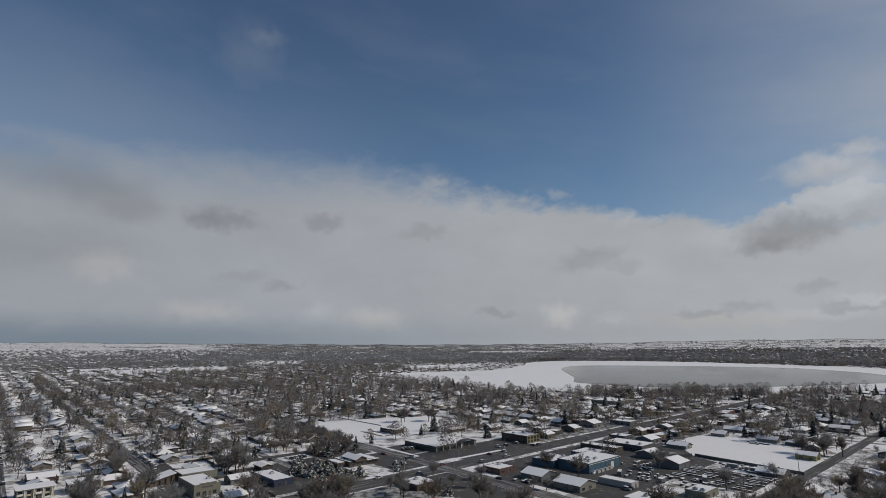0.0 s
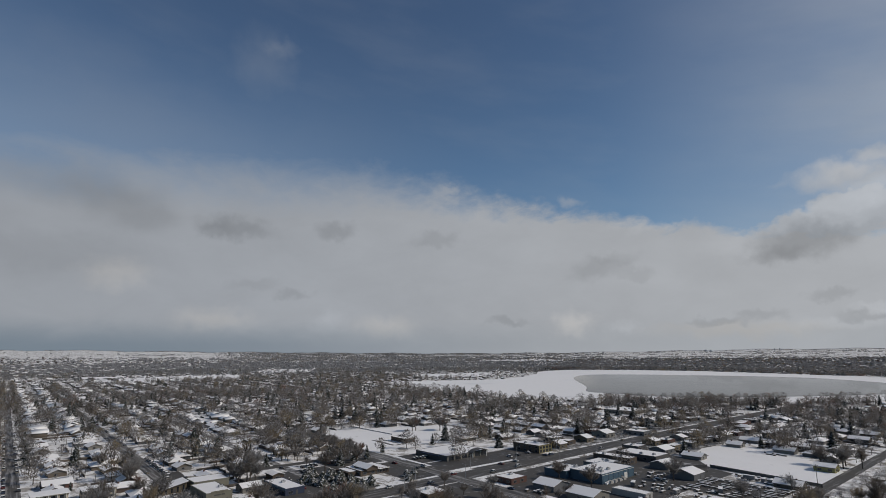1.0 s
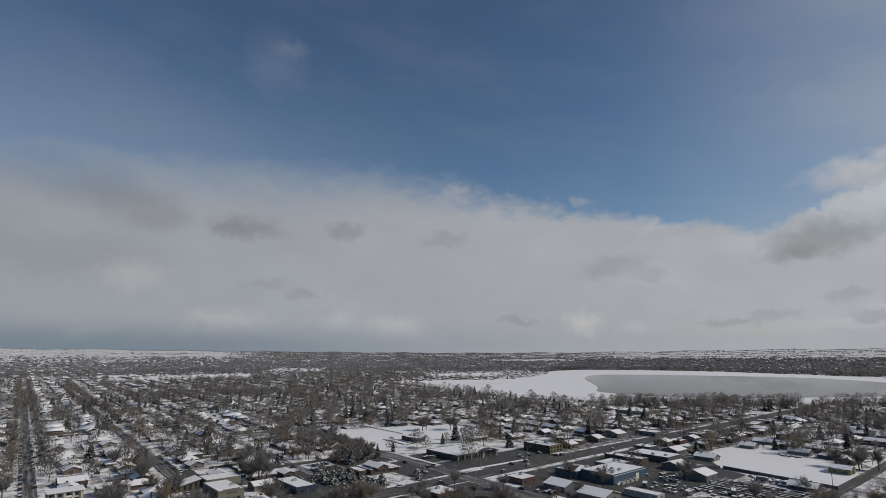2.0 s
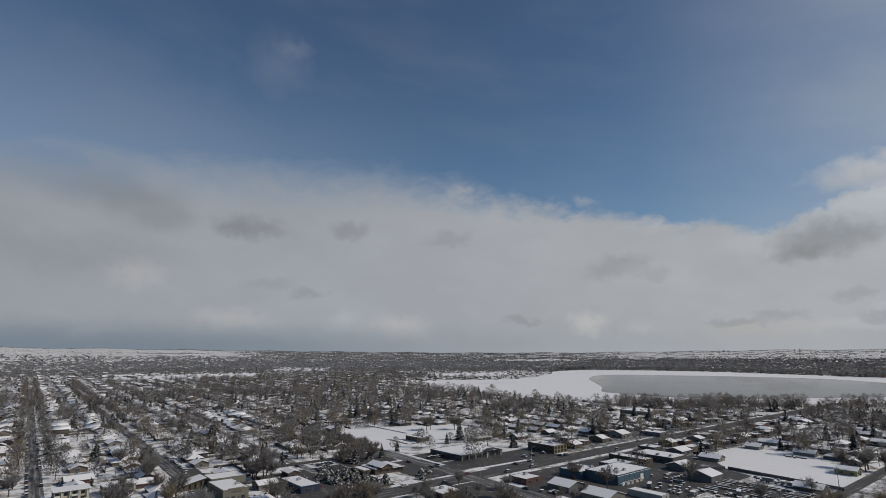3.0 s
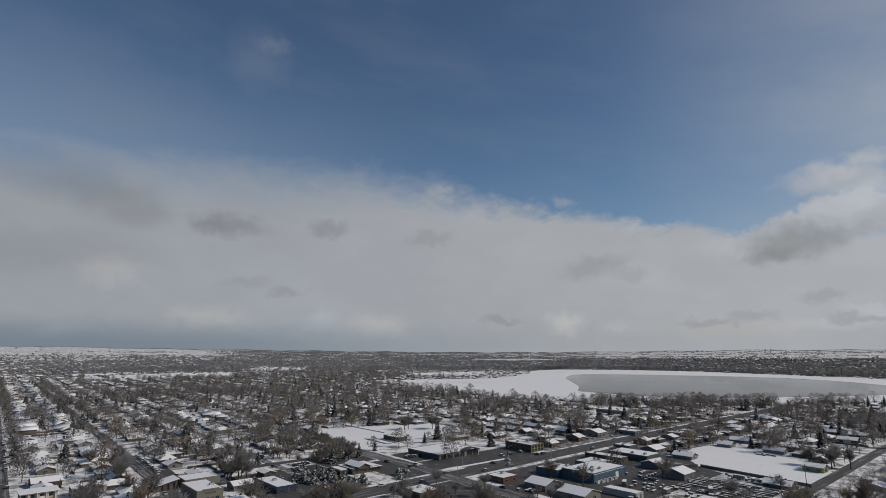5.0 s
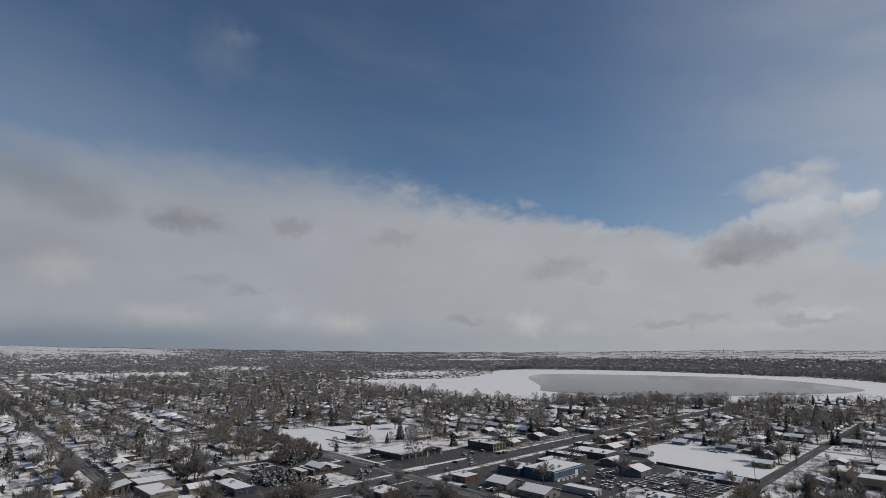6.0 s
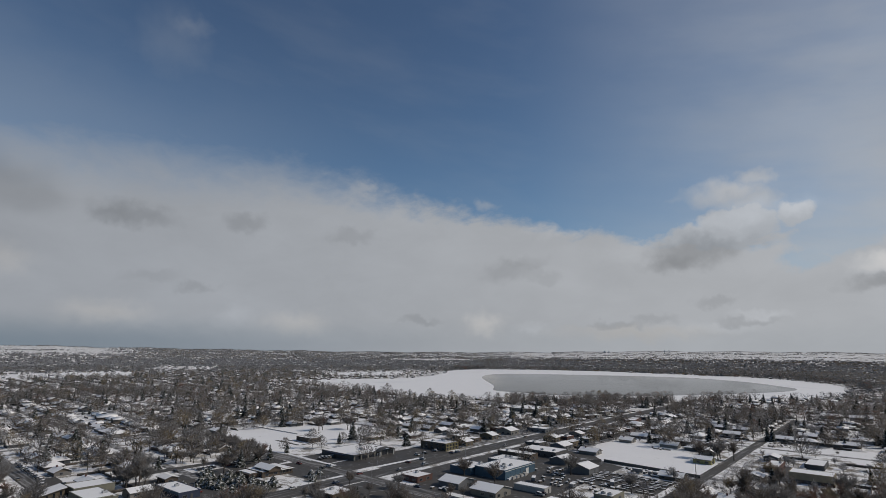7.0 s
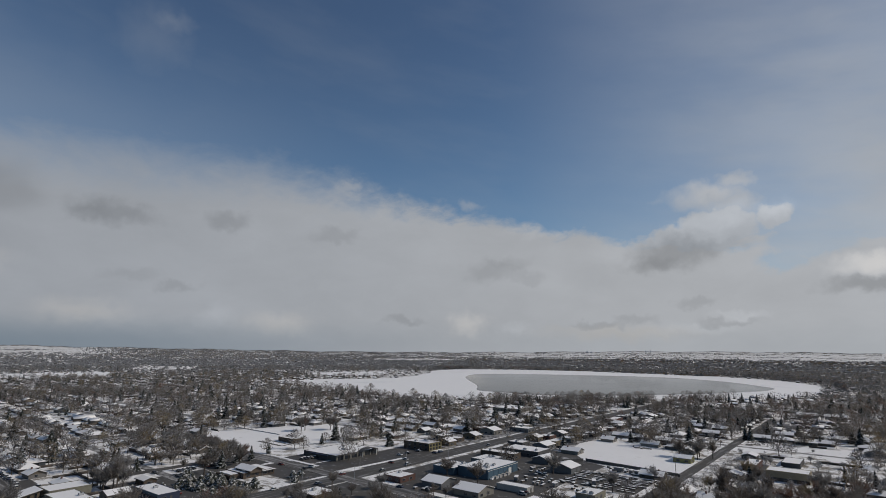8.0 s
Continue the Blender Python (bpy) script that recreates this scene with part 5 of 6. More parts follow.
for i in range(min(300, len(near_x))):
    kind = int(rng.choice(11, p=(0.145, 0.145, 0.145, 0.145, 0.145, 0.135, 0.02, 0.02, 0.04, 0.03, 0.03)))
    thing, label, cat = TREE_KINDS[kind]
    size = rng.uniform(0.75, 1.5) if kind < 6 else rng.uniform(0.5, 1.0)
    t = copy_thing(thing, pose(near_x[i], near_y[i], 0, 0, 0, rng.uniform(0, 360)))
    t.scale = (size * rng.uniform(0.9, 1.15), size * rng.uniform(0.9, 1.15), size)
    tagged(t, label, cat, "trees of the suburb")
LINE0, LINE1 = (552, 770), (668, 740)     # a row of firs near the lake's end
CHOSEN = [(1, -112, 489, 0.9), (3, -107, 484, 0.8), (5, -103, 478, 0.95), (1, -98, 474, 0.85), (3, -93, 468, 0.9), (5, -88, 463, 0.8), (1, -84, 457, 0.9), (3, -79, 452, 0.85), (5, -74, 447, 0.8), (1, -69, 442, 0.75), (3, -118, 496, 0.9), (5, -124, 505, 0.9),
          (6, -60, 326, 1.2), (7, -66, 323, 1.2), (6, -72, 327, 1.3), (7, -84, 330, 1.3), (6, -92, 336, 1.3), (7, -56, 333, 1.1), (6, -76, 338, 1.2), (7, -82, 342, 1.2), (4, 222, 296, 0.7), (1, 196, 288, 0.85), (6, 206, 292, 1.0), (7, 228, 284, 1.0), (8, 292, 298, 0.9), (9, 300, 286, 0.9),
          (1, -41, 540, 1.3), (4, -12, 549, 1.3), (2, -38, 545, 1.2), (0, -15, 545, 1.2), (8, 22, 505, 1.25), (8, -63, 406, 1.05), (9, -55, 432, 0.8), (10, -19, 468, 0.9), (8, 112, 525, 1.45), (9, 30, 502, 1.1), (9, -154, 403, 1.0), (8, -150, 408, 0.95), (10, -146, 405, 1.1),
          (6, -84, 346, 1.0), (7, -76, 342, 1.1), (6, -70, 336, 1.0), (7, -64, 331, 0.95), (7, -30, 352, 1.0), (6, -26, 358, 0.9),
          (3, 246, 372, 1.3), (5, 253, 380, 1.3), (1, 240, 384, 1.2), (2, 258, 372, 1.2), (0, 20, 318, 0.8), (3, 15, 302, 0.8), (4, -22, 290, 1.0), (6, 2, 288, 1.0), (10, -2, 296, 0.7), (5, -168, 303, 1.0),
          (0, -190, 335, 1.3), (3, -195, 345, 1.3), (2, -205, 352, 1.2), (4, -232, 372, 1.2), (8, 342, 446, 1.3), (9, 352, 452, 1.2), (4, 60, 306, 0.6), (5, 46, 300, 0.6), (3, 52, 296, 0.6),
          (8, -176, 322, 0.5), (8, -214, 318, 0.5), (1, -24, 312, 0.6), (3, -4, 297, 0.7), (5, -28, 300, 0.6), (1, 4, 308, 0.6), (3, -20, 282, 0.9), (5, -8, 280, 0.8), (6, -100, 326, 0.8), (7, -118, 330, 1.0), (6, -104, 334, 0.9), (6, -94, 352, 1.1), (7, -86, 358, 1.0), (6, -78, 352, 1.1), (7, -70, 344, 1.0), (6, -98, 344, 1.0), (7, -90, 333, 1.0), (6, -76, 322, 1.0), (7, -64, 318, 1.0), (6, -68, 334, 1.1), (7, -80, 346, 1.1), (6, -58, 342, 0.9), (7, -100, 362, 1.0), (6, -88, 348, 1.0), (7, -96, 328, 0.9)]
CHOSEN = [(k, x + 8, y - 2, s) if k in (6, 7) and x < -50 else (k, x, y, s) for k, x, y, s in CHOSEN]
for i in range(12):
    kind, tx, ty, size = CHOSEN[i]
    tx, ty = tx - 6, ty - 7
    CHOSEN[i] = (kind, tx + 3.5 * math.sin(i * 2.3), ty + 3.5 * math.sin(i * 4.1), 0.6 + 0.25 * abs(math.sin(i * 1.7)))
    CHOSEN.append(((kind + 2) % 6, tx - 5 + 4 * math.sin(i * 3.1), ty - 6 + 3 * math.sin(i * 5.3), 0.5 + 0.3 * abs(math.sin(i * 2.9))))
    CHOSEN.append(((kind + 4) % 6, tx + 2 + 3 * math.sin(i * 1.3), ty - 2 + 3 * math.sin(i * 2.7), 0.4 + 0.3 * abs(math.sin(i * 3.7))))
for i in range(15):
    CHOSEN.append((8 + i % 3, LINE0[0] + (LINE1[0] - LINE0[0]) * i / 14 + 6 * math.sin(i * 2.1), LINE0[1] + (LINE1[1] - LINE0[1]) * i / 14 + 14 * math.sin(i * 3.3), 1.15 + 0.35 * math.sin(i * 1.9)))
for kind, tx, ty, size in CHOSEN:
    thing, label, cat = TREE_KINDS[kind]
    t = copy_thing(thing, pose(tx, ty, 0, 0, 0, (tx * 37 + ty * 11) % 360))
    t.scale = (size * 1.1, size * 1.05, size * 0.72) if kind in (6, 7) else (size, size, size)
    tagged(t, label, cat, "trees of the suburb")
for thing, *_ in TREE_KINDS:
    for o in (*thing.children_recursive, thing):
        bpy.data.objects.remove(o)


def merged(trunk, crown):
    for f in trunk.faces:
        f.material_index = 1
    me = mesh_of("tree_shape", trunk)
    crown.from_mesh(me)
    bpy.data.meshes.remove(me)
    return arrays_of(crown)


def grove(name, shapes, tx, ty, mats, label, category, lo, hi, seed):
    q = np.random.default_rng(seed)
    k = len(tx)
    if k:
        scatter(name, shapes, np.column_stack([tx, ty, height(tx, ty) - 0.1, q.uniform(0, 6.28, k), q.uniform(lo, hi, k), q.integers(0, len(shapes), k)]), mats, label, category)


def far_tree(seed, tall, count, length, width, low=0.16, stem=True, broad=1.0):
    """A leafless tree for the distance: a trunk and a loose crown of fine pieces that point up and out."""
    rr = random.Random(seed)
    bm = bmesh.new()
    if stem:
        tube(bm, (0, 0, 0), (0, 0, tall * 0.4), 0.022 * tall, 0.008 * tall, 3)
        for i in range(7):
            a, out = 6.283 * (i + rr.random()) / 7, tall * rr.uniform(0.12, 0.34) * broad
            tube(bm, (0, 0, tall * rr.uniform(0.2, 0.38)), (math.cos(a) * out, math.sin(a) * out, tall * rr.uniform(0.62, 0.9)), 0.009 * tall, 0.002 * tall, 3)
    for f in bm.faces:
        f.material_index = 1
    wide, top = tall * rr.uniform(0.40, 0.50) * broad, tall
    for _ in range(count):
        a, u, v = rr.uniform(0, 6.283), rr.random() ** 0.6, rr.random()
        z = top * (low + (0.9 - low) * v)
        reach = wide * math.sin(math.pi * min(1.0, 0.22 + 0.74 * v)) * u
        foot = Vector((math.cos(a) * reach, math.sin(a) * reach, z))
        way = Vector((math.cos(a) * 0.7 + rr.gauss(0, 0.45), math.sin(a) * 0.7 + rr.gauss(0, 0.45), rr.uniform(0.1, 1.3) - 0.7 * (broad - 1))).normalized()
        tip = foot + way * length * rr.uniform(0.6, 1.3)
        side = way.cross(Vector((rr.uniform(-1, 1), rr.uniform(-1, 1), rr.uniform(-1, 1)))).normalized() * width * rr.uniform(0.5, 1.2)
        bm.faces.new([bm.verts.new(p) for p in (foot - side, foot + side, tip)])
    return arrays_of(bm)


def far_clump(seed):
    """A low rounded clump of woodland for the far distance."""
    rr = random.Random(seed)
    bm = bmesh.new()
    for i in range(6):
        a = 6.283 * (i + rr.random() * 0.6) / 6
        out, wide = rr.uniform(2.0, 6.5), rr.uniform(2.6, 4.6)
        foot = Vector((math.cos(a) * out, math.sin(a) * out, -0.5))
        side = Vector((-math.sin(a + rr.gauss(0, 0.5)), math.cos(a + rr.gauss(0, 0.5)), 0)) * wide
        top = foot * 0.6 + Vector((0, 0, rr.uniform(3.4, 5.6)))
        bm.faces.new([bm.verts.new(p) for p in (foot - side, foot + side, top + side * rr.uniform(0.3, 0.7), top - side * rr.uniform(0.3, 0.7))])
    return arrays_of(bm)


left_x, left_y = near_x[300:], near_y[300:]
BANDS = [(395, 660, 1800, (290, 1.5, 0.208), 6, 31, 0.75, 1.55), (660, 1100, 5900, (120, 2.3, 0.2), 6, 35, 0.65, 1.5), (1100, 2400, 22000, (30, 3.0, 0.42), 5, 32, 0.6, 1.4), (2400, 4900, 39000, (7, 5.2, 1.8), 4, 33, 0.5, 1.0), (2050, 3200, 22000, (11, 4.4, 1.25), 4, 34, 0.8, 1.25)]


def street_trees(seed):
    """Trees that line the residential streets."""
    q = np.random.default_rng(seed)
    rows = []
    for n0 in [-350 + 71 * k for k in range(-9, 16)]:
        for side in (-1, 1):
            for s in np.arange(60, 1300, 11.0):
                if q.random() < (0.15 if n0 == -66 else 0.32):
                    rows.append((n0 + side * (7.5 + abs(q.normal(0, 1.5))), s + q.normal(0, 2.5)))
    g = np.array(rows)
    p = np.array([CROSSING.x, CROSSING.y]) + g[:, :1] * np.array(EAST) + g[:, 1:2] * np.array(NORTH)
    ok = free(p[:, 0], p[:, 1], 0.2) & wedge(p[:, 0], p[:, 1]) & (np.hypot(p[:, 0], p[:, 1]) > 400)
    return p[ok, 0], p[ok, 1]



for b, (r0, r1, count, (pieces, long, wide), kinds, seed, least, largest) in enumerate(BANDS):
    tx, ty = tree_spots(count, r0, r1, seed)
    if b == 0:
        ux, uy = street_trees(78)
        tx, ty = np.concatenate([tx, left_x, ux]), np.concatenate([ty, left_y, uy])
    if b == 3:
        vx, vy = tree_spots(12000, 2400, 4880, 38, -30, 6)
        tx, ty = np.concatenate([tx, vx]), np.concatenate([ty, vy])
    if b == 2:
        vx, vy = tree_spots(3400, 900, 2400, 39, 37, 58)
        tx, ty = np.concatenate([tx, vx]), np.concatenate([ty, vy])
    pick = np.random.default_rng(seed + 50).random(len(tx))
    brown = [far_tree(100 + 10 * b + k, (11.5, 11.0, 8.6)[b], pieces, long, wide, stem=b < 2, low=(0.2, 0.14, 0.08)[b], broad=(1.0, 1.1, 1.5)[b]) for k in range(kinds)] if b < 3 else [far_clump(150 + 10 * b + k) for k in range(5)]
    green = [merged(*conifer(200 + 10 * b + k, (10.5, 10.0, 8.5, 7, 7)[b], (9, 7, 4, 2, 2)[b], (9, 7, 6, 4, 4)[b], False)) for k in range(2)]
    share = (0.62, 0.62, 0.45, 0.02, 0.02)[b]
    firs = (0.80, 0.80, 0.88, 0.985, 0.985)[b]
    # farther grey bands use paler materials, haze being put into their colour
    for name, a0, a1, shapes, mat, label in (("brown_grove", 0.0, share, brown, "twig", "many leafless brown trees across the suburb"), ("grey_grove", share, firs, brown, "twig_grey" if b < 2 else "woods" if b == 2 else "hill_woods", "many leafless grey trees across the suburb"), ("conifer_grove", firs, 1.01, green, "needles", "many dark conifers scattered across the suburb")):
        sel = (pick >= a0) & (pick < a1)
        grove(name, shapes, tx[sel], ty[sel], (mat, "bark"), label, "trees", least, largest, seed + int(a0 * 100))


def hedgerows(seed):
    """Long lines of low woods that rule the farmland beyond the lake and the open strip on the left."""
    q = np.random.default_rng(seed)
    xs, ys = [], []
    for r0, a0, a1, tilt, deep in ((3790, 14, 48, 2.0, 26), (3940, 13, 48, -3.0, 22), (4110, 20, 48, 4.0, 16), (4270, 13, 34, -2.0, 30), (4440, 22, 48, 3.0, 18), (4590, 13, 40, -1.5, 22), (4720, 18, 48, 2.0, 14), (4840, 13, 48, 0.0, 16), (1850, -36, -19, 3.0, 8), (4350, -14, 13, 2.0, 20), (4800, -20, 13, 0.0, 20)):
        count = int(r0 * math.radians(a1 - a0) / 4.2)
        az = q.uniform(a0, a1, count)
        keep = np.sin(az * 1.9 + r0) + 0.6 * np.sin(az * 5.3 + r0 * 0.3) > -0.75
        rad = r0 + tilt * (az - a0) * 4 + 30 * np.sin(az * 0.5 + r0) + q.normal(0, deep, count)
        xs.append((rad * np.sin(np.radians(az)))[keep])
        ys.append((rad * np.cos(np.radians(az)))[keep])
    return np.concatenate(xs), np.concatenate(ys)


wood_x, wood_y = tree_spots(11000, 1950, 3560, 44, 9, 54)
grove("lake_woods", [far_clump(195 + k) for k in range(5)], wood_x, wood_y, ("lake_woods",), "dense dark leafless woods beyond the lake", "trees", 0.6, 1.2, 45)
wood_x, wood_y = tree_spots(2600, 1040, 1960, 46, 37, 57)
grove("lake_woods", [far_tree(198 + k, 10.0, 28, 3.2, 0.5, low=0.05, stem=False, broad=1.4) for k in range(4)], wood_x, wood_y, ("lake_woods",), "dark leafless woods at the lake's end", "trees", 0.7, 1.2, 47)
wood_x, wood_y = tree_spots(7000, 3300, 4900, 48, -20, 13)
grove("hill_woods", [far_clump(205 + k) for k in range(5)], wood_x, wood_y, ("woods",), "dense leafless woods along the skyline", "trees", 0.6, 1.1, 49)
hedge_x, hedge_y = hedgerows(83)
# woods colour carries the haze of the far fields
grove("hedgerows", [far_clump(190 + k) for k in range(5)], hedge_x, hedge_y, ("woods",), "long lines of leafless woods between far fields, paled as by haze", "trees", 0.35, 0.8, 84)
belt_x, belt_y = shore_spots(330, 77)
fir_x, fir_y = shore_spots(110, 76)
grove("shore_conifers", [merged(*conifer(185 + k, 11.0, 8, 8, False, 0.34)) for k in range(3)], fir_x, fir_y, ("needles", "bark"), "dark conifers along the near lake shore", "trees", 0.6, 1.1, 75)
belt = [far_tree(160 + k, 12.0, 330, 1.3, 0.115, low=0.10, broad=1.2) for k in range(6)]
for name, sel, mat, label in (("shore_trees", slice(0, None, 2), "twig", "tall leafless brown trees along the lake shore"), ("shore_trees", slice(1, None, 2), "twig_grey", "tall leafless grey trees along the lake shore")):
    grove(name, belt, belt_x[sel], belt_y[sel], (mat, "bark"), label, "trees", 0.8, 1.6, 79)


def far_shore(count, seed):
    """Taller trees that stand along the far shore."""
    q = np.random.default_rng(seed)
    line = np.array([(330, 2060), (469, 2185), (803, 2062), (1066, 1700), (1180, 1400), (1100, 1120), (960, 955)], float)
    t = q.uniform(0, 5.99, count)
    k = t.astype(int)
    p = line[k] + (line[k + 1] - line[k]) * (t - k)[:, None]
    p *= (1 + (12 + q.exponential(45, count)) / np.hypot(p[:, 0], p[:, 1]))[:, None]
    return p[:, 0], p[:, 1]


shore_x, shore_y = far_shore(900, 81)
bank = [far_tree(170 + k, 12.0, 60, 2.4, 0.3, low=0.05, broad=1.2) for k in range(5)]
for sel, shapes, mat, label in ((slice(0, None, 2), bank, "lake_woods", "leafless dark trees along the far shore"), (slice(1, None, 4), bank, "twig_grey", "leafless grey trees along the far shore"), (slice(3, None, 8), [merged(*conifer(180, 11.0, 6, 7, False))], "needles", "dark conifers along the far shore")):
    grove("shore_trees", shapes, shore_x[sel], shore_y[sel], (mat, "bark"), label, "trees", 0.7, 1.25, 82)


def yard_fences():
    """Board fences between the back yards."""
    q = np.random.default_rng(9)
    shape = arrays_of(boxed(-6.0, 6.0, -0.06, 0.06, 0, 1.45))
    rows = []
    for n0 in [-350 + 71 * k for k in range(-8, 14)]:
        for s in np.arange(-420, 1100, 12.0):
            if q.random() < 0.42:
                rows.append((n0 + 35.5, s, 90))
        for s in np.arange(-420, 1100, 19.0):
            for side in (-1, 1):
                if q.random() < 0.3:
                    rows.append((n0 + side * 29, s + 9.5, 0))
    g = np.array(rows)
    p = np.array([CROSSING.x, CROSSING.y]) + g[:, :1] * np.array(EAST) + g[:, 1:2] * np.array(NORTH)
    ok = free(p[:, 0], p[:, 1], 4.0) & wedge(p[:, 0], p[:, 1]) & (np.hypot(p[:, 0], p[:, 1]) > 235)
    n, s = grid_of(p[:, 0], p[:, 1])
    ok &= ~((s > -130) & (s < 110) & (n > -75) & (n < 180))
    p, g = p[ok], g[ok]
    scatter("yard_fences", [shape], np.column_stack([p, np.zeros(len(p)), np.radians(TURN + g[:, 2]), np.ones(len(p)), np.zeros(len(p))]), ("wood",), "weathered board fences between the back yards", "fences")


def near_woods():
    """Close-grown trees round the hall and the yards beside the side road."""
    q = np.random.default_rng(21)
    w = np.concatenate([np.column_stack([q.uniform(168, 345, 30), q.uniform(248, 318, 30)]), np.column_stack([q.uniform(240, 262, 8), q.uniform(368, 392, 8)]), np.column_stack([q.uniform(335, 440, 34), q.uniform(438, 510, 34)])])
    w = w[free(w[:, 0], w[:, 1], 1.5) & ~open_lane(w[:, 0], w[:, 1])]
    n, s = grid_of(w[:, 0], w[:, 1])
    w = w[~((np.abs(w[:, 0] - YARD[0]) < 30) & (np.abs(w[:, 1] - YARD[1]) < 26)) & ~((w[:, 0] > 225) & (w[:, 1] > 270) & (w[:, 1] < 420))]
    shapes = [merged(*bare_tree(400 + k, 11.0, 10, 18, 0.11)) for k in range(4)]
    g = np.column_stack([q.uniform(-84, -2, 76), q.uniform(84, 175, 76)])
    v = np.array([CROSSING.x, CROSSING.y]) + g[:, :1] * np.array(EAST) + g[:, 1:2] * np.array(NORTH)
    v = v[free(v[:, 0], v[:, 1], 0.5, 2.0)]
    grove("field_grove", shapes, v[:, 0], v[:, 1], ("twig", "bark"), "close-grown leafless brown trees below the playing field", "trees", 0.5, 1.0, 23)
    g = np.column_stack([q.uniform(60, 500, 64), -160 + q.choice((-1, 1), 64) * q.uniform(8, 20, 64)])
    v = np.array([CROSSING.x, CROSSING.y]) + g[:, :1] * np.array(EAST) + g[:, 1:2] * np.array(NORTH)
    v = v[free(v[:, 0], v[:, 1], 0.5, 1.0) & (np.hypot(v[:, 0] - 262, v[:, 1] - 312) > 24) & ~open_lane(v[:, 0], v[:, 1])]
    grove("roadside_grove", shapes, v[:, 0], v[:, 1], ("twig_frost", "bark"), "leafless grey trees along the side road", "trees", 0.4, 0.85, 24)
    g = np.column_stack([q.uniform(92, 240, 150), q.uniform(-200, -167, 150)])
    v = np.array([CROSSING.x, CROSSING.y]) + g[:, :1] * np.array(EAST) + g[:, 1:2] * np.array(NORTH)
    v = v[free(v[:, 0], v[:, 1], 0.5, 1.0)]
    low = [far_tree(440 + k, 11.0, 260, 1.6, 0.14, low=0.06, broad=1.25) for k in range(4)]
    grove("yard_shrubs", low, v[:, 0], v[:, 1], ("twig_frost", "bark"), "low frosted shrubs in the yards along the side road", "shrubs", 0.18, 0.42, 27)
    far, way = q.uniform(600, 815, 120), np.radians(q.uniform(32.5, 39.8, 120))
    v = np.column_stack([far * np.sin(way), far * np.cos(way)])
    v = v[free(v[:, 0], v[:, 1], 1.0, 3.0)]
    tall = [far_tree(420 + k, 13.0, 330, 1.6, 0.12, low=0.16) for k in range(5)]
    firs = [merged(*conifer(430 + k, 11.5, 9, 9, False)) for k in range(2)]
    for name, sel, shape, mat, label in (("lake_grove", slice(0, None, 3), tall, "twig", "tall leafless brown trees behind the lake's end"), ("lake_grove", slice(1, None, 3), tall, "twig_grey", "tall leafless grey trees behind the lake's end"), ("lake_grove", slice(2, None, 3), firs, "needles", "dark conifers behind the lake's end")):
        grove(name, shape, v[sel, 0], v[sel, 1], (mat, "bark"), label, "trees", 0.8, 1.2, 25)
    far, way = q.uniform(318, 470, 84), np.radians(q.uniform(36.5, 49.0, 84))
    v = np.column_stack([far * np.sin(way), far * np.cos(way)])
    v = v[free(v[:, 0], v[:, 1], 1.0, 1.5)]
    grove("hall_grove", shapes, v[:, 0], v[:, 1], ("twig_frost", "bark"), "leafless grey trees dusted with frost round the hall", "trees", 0.45, 0.85, 26)
    grove("close_grove", shapes, w[:, 0], w[:, 1], ("twig_frost", "bark"), "close-grown leafless trees round the brown hall", "trees", 0.5, 0.95, 22)


near_woods()
yard_fences()
q = np.random.default_rng(15)
bx, by = tree_spots(6200, 232, 700, 16)
cx, cy = tree_spots(5200, 300, 760, 18, 8, 40)
bx, by = np.concatenate([bx, cx]), np.concatenate([by, cy])
grove("garden_shrubs", [arrays_of(shrub(300 + k, 2.4, 17, 0.15)) for k in range(4)], bx, by, ("twig_grey",), "many bare garden shrubs in the snow", "shrubs", 0.5, 1.3, 17)

# ---------------------------------------------------------------- cars, poles, fences


def make_car(long, wide, tall, cabin0, cabin1, snow):
    root = new("car")
    bm = boxed(-long / 2, long / 2, -wide / 2, wide / 2, 0.28, tall * 0.58, bevel=0.12)
    part("body", bm, "car", root)
    bm = bmesh.new()
    x0, x1, top = cabin0, cabin1, tall
    v = [bm.verts.new(p) for p in ((x0, -wide * 0.46, tall * 0.57), (x1, -wide * 0.46, tall * 0.57), (x1, wide * 0.46, tall * 0.57), (x0, wide * 0.46, tall * 0.57), (x0 + 0.45, -wide * 0.38, top - 0.06), (x1 - 0.6, -wide * 0.38, top - 0.06), (x1 - 0.6, wide * 0.38, top - 0.06), (x0 + 0.45, wide * 0.38, top - 0.06))]
    for f in ((4, 5, 6, 7), (0, 1, 5, 4), (1, 2, 6, 5), (2, 3, 7, 6), (3, 0, 4, 7)):
        bm.faces.new([v[i] for i in f])
    part("glasshouse", bm, "glass", root, "dark car windows")
    part("roof", boxed(x0 + 0.43, x1 - 0.58, -wide * 0.385, wide * 0.385, top - 0.06, top + (0.1 if snow else 0.0), bevel=0.03), "roof_snow" if snow else "car", root, "snow lying on the car roof" if snow else "")
    for x in (-long * 0.3, long * 0.3):
        for y in (-wide / 2 + 0.1, wide / 2 - 0.1):
            part("wheel", tube(tube(bmesh.new(), (x, y, 0.33), (x, y + 0.11, 0.33), 0.33, 0.33, 10), (x, y, 0.33), (x, y - 0.11, 0.33), 0.33, 0.33, 10), "rubber", root)
    return root


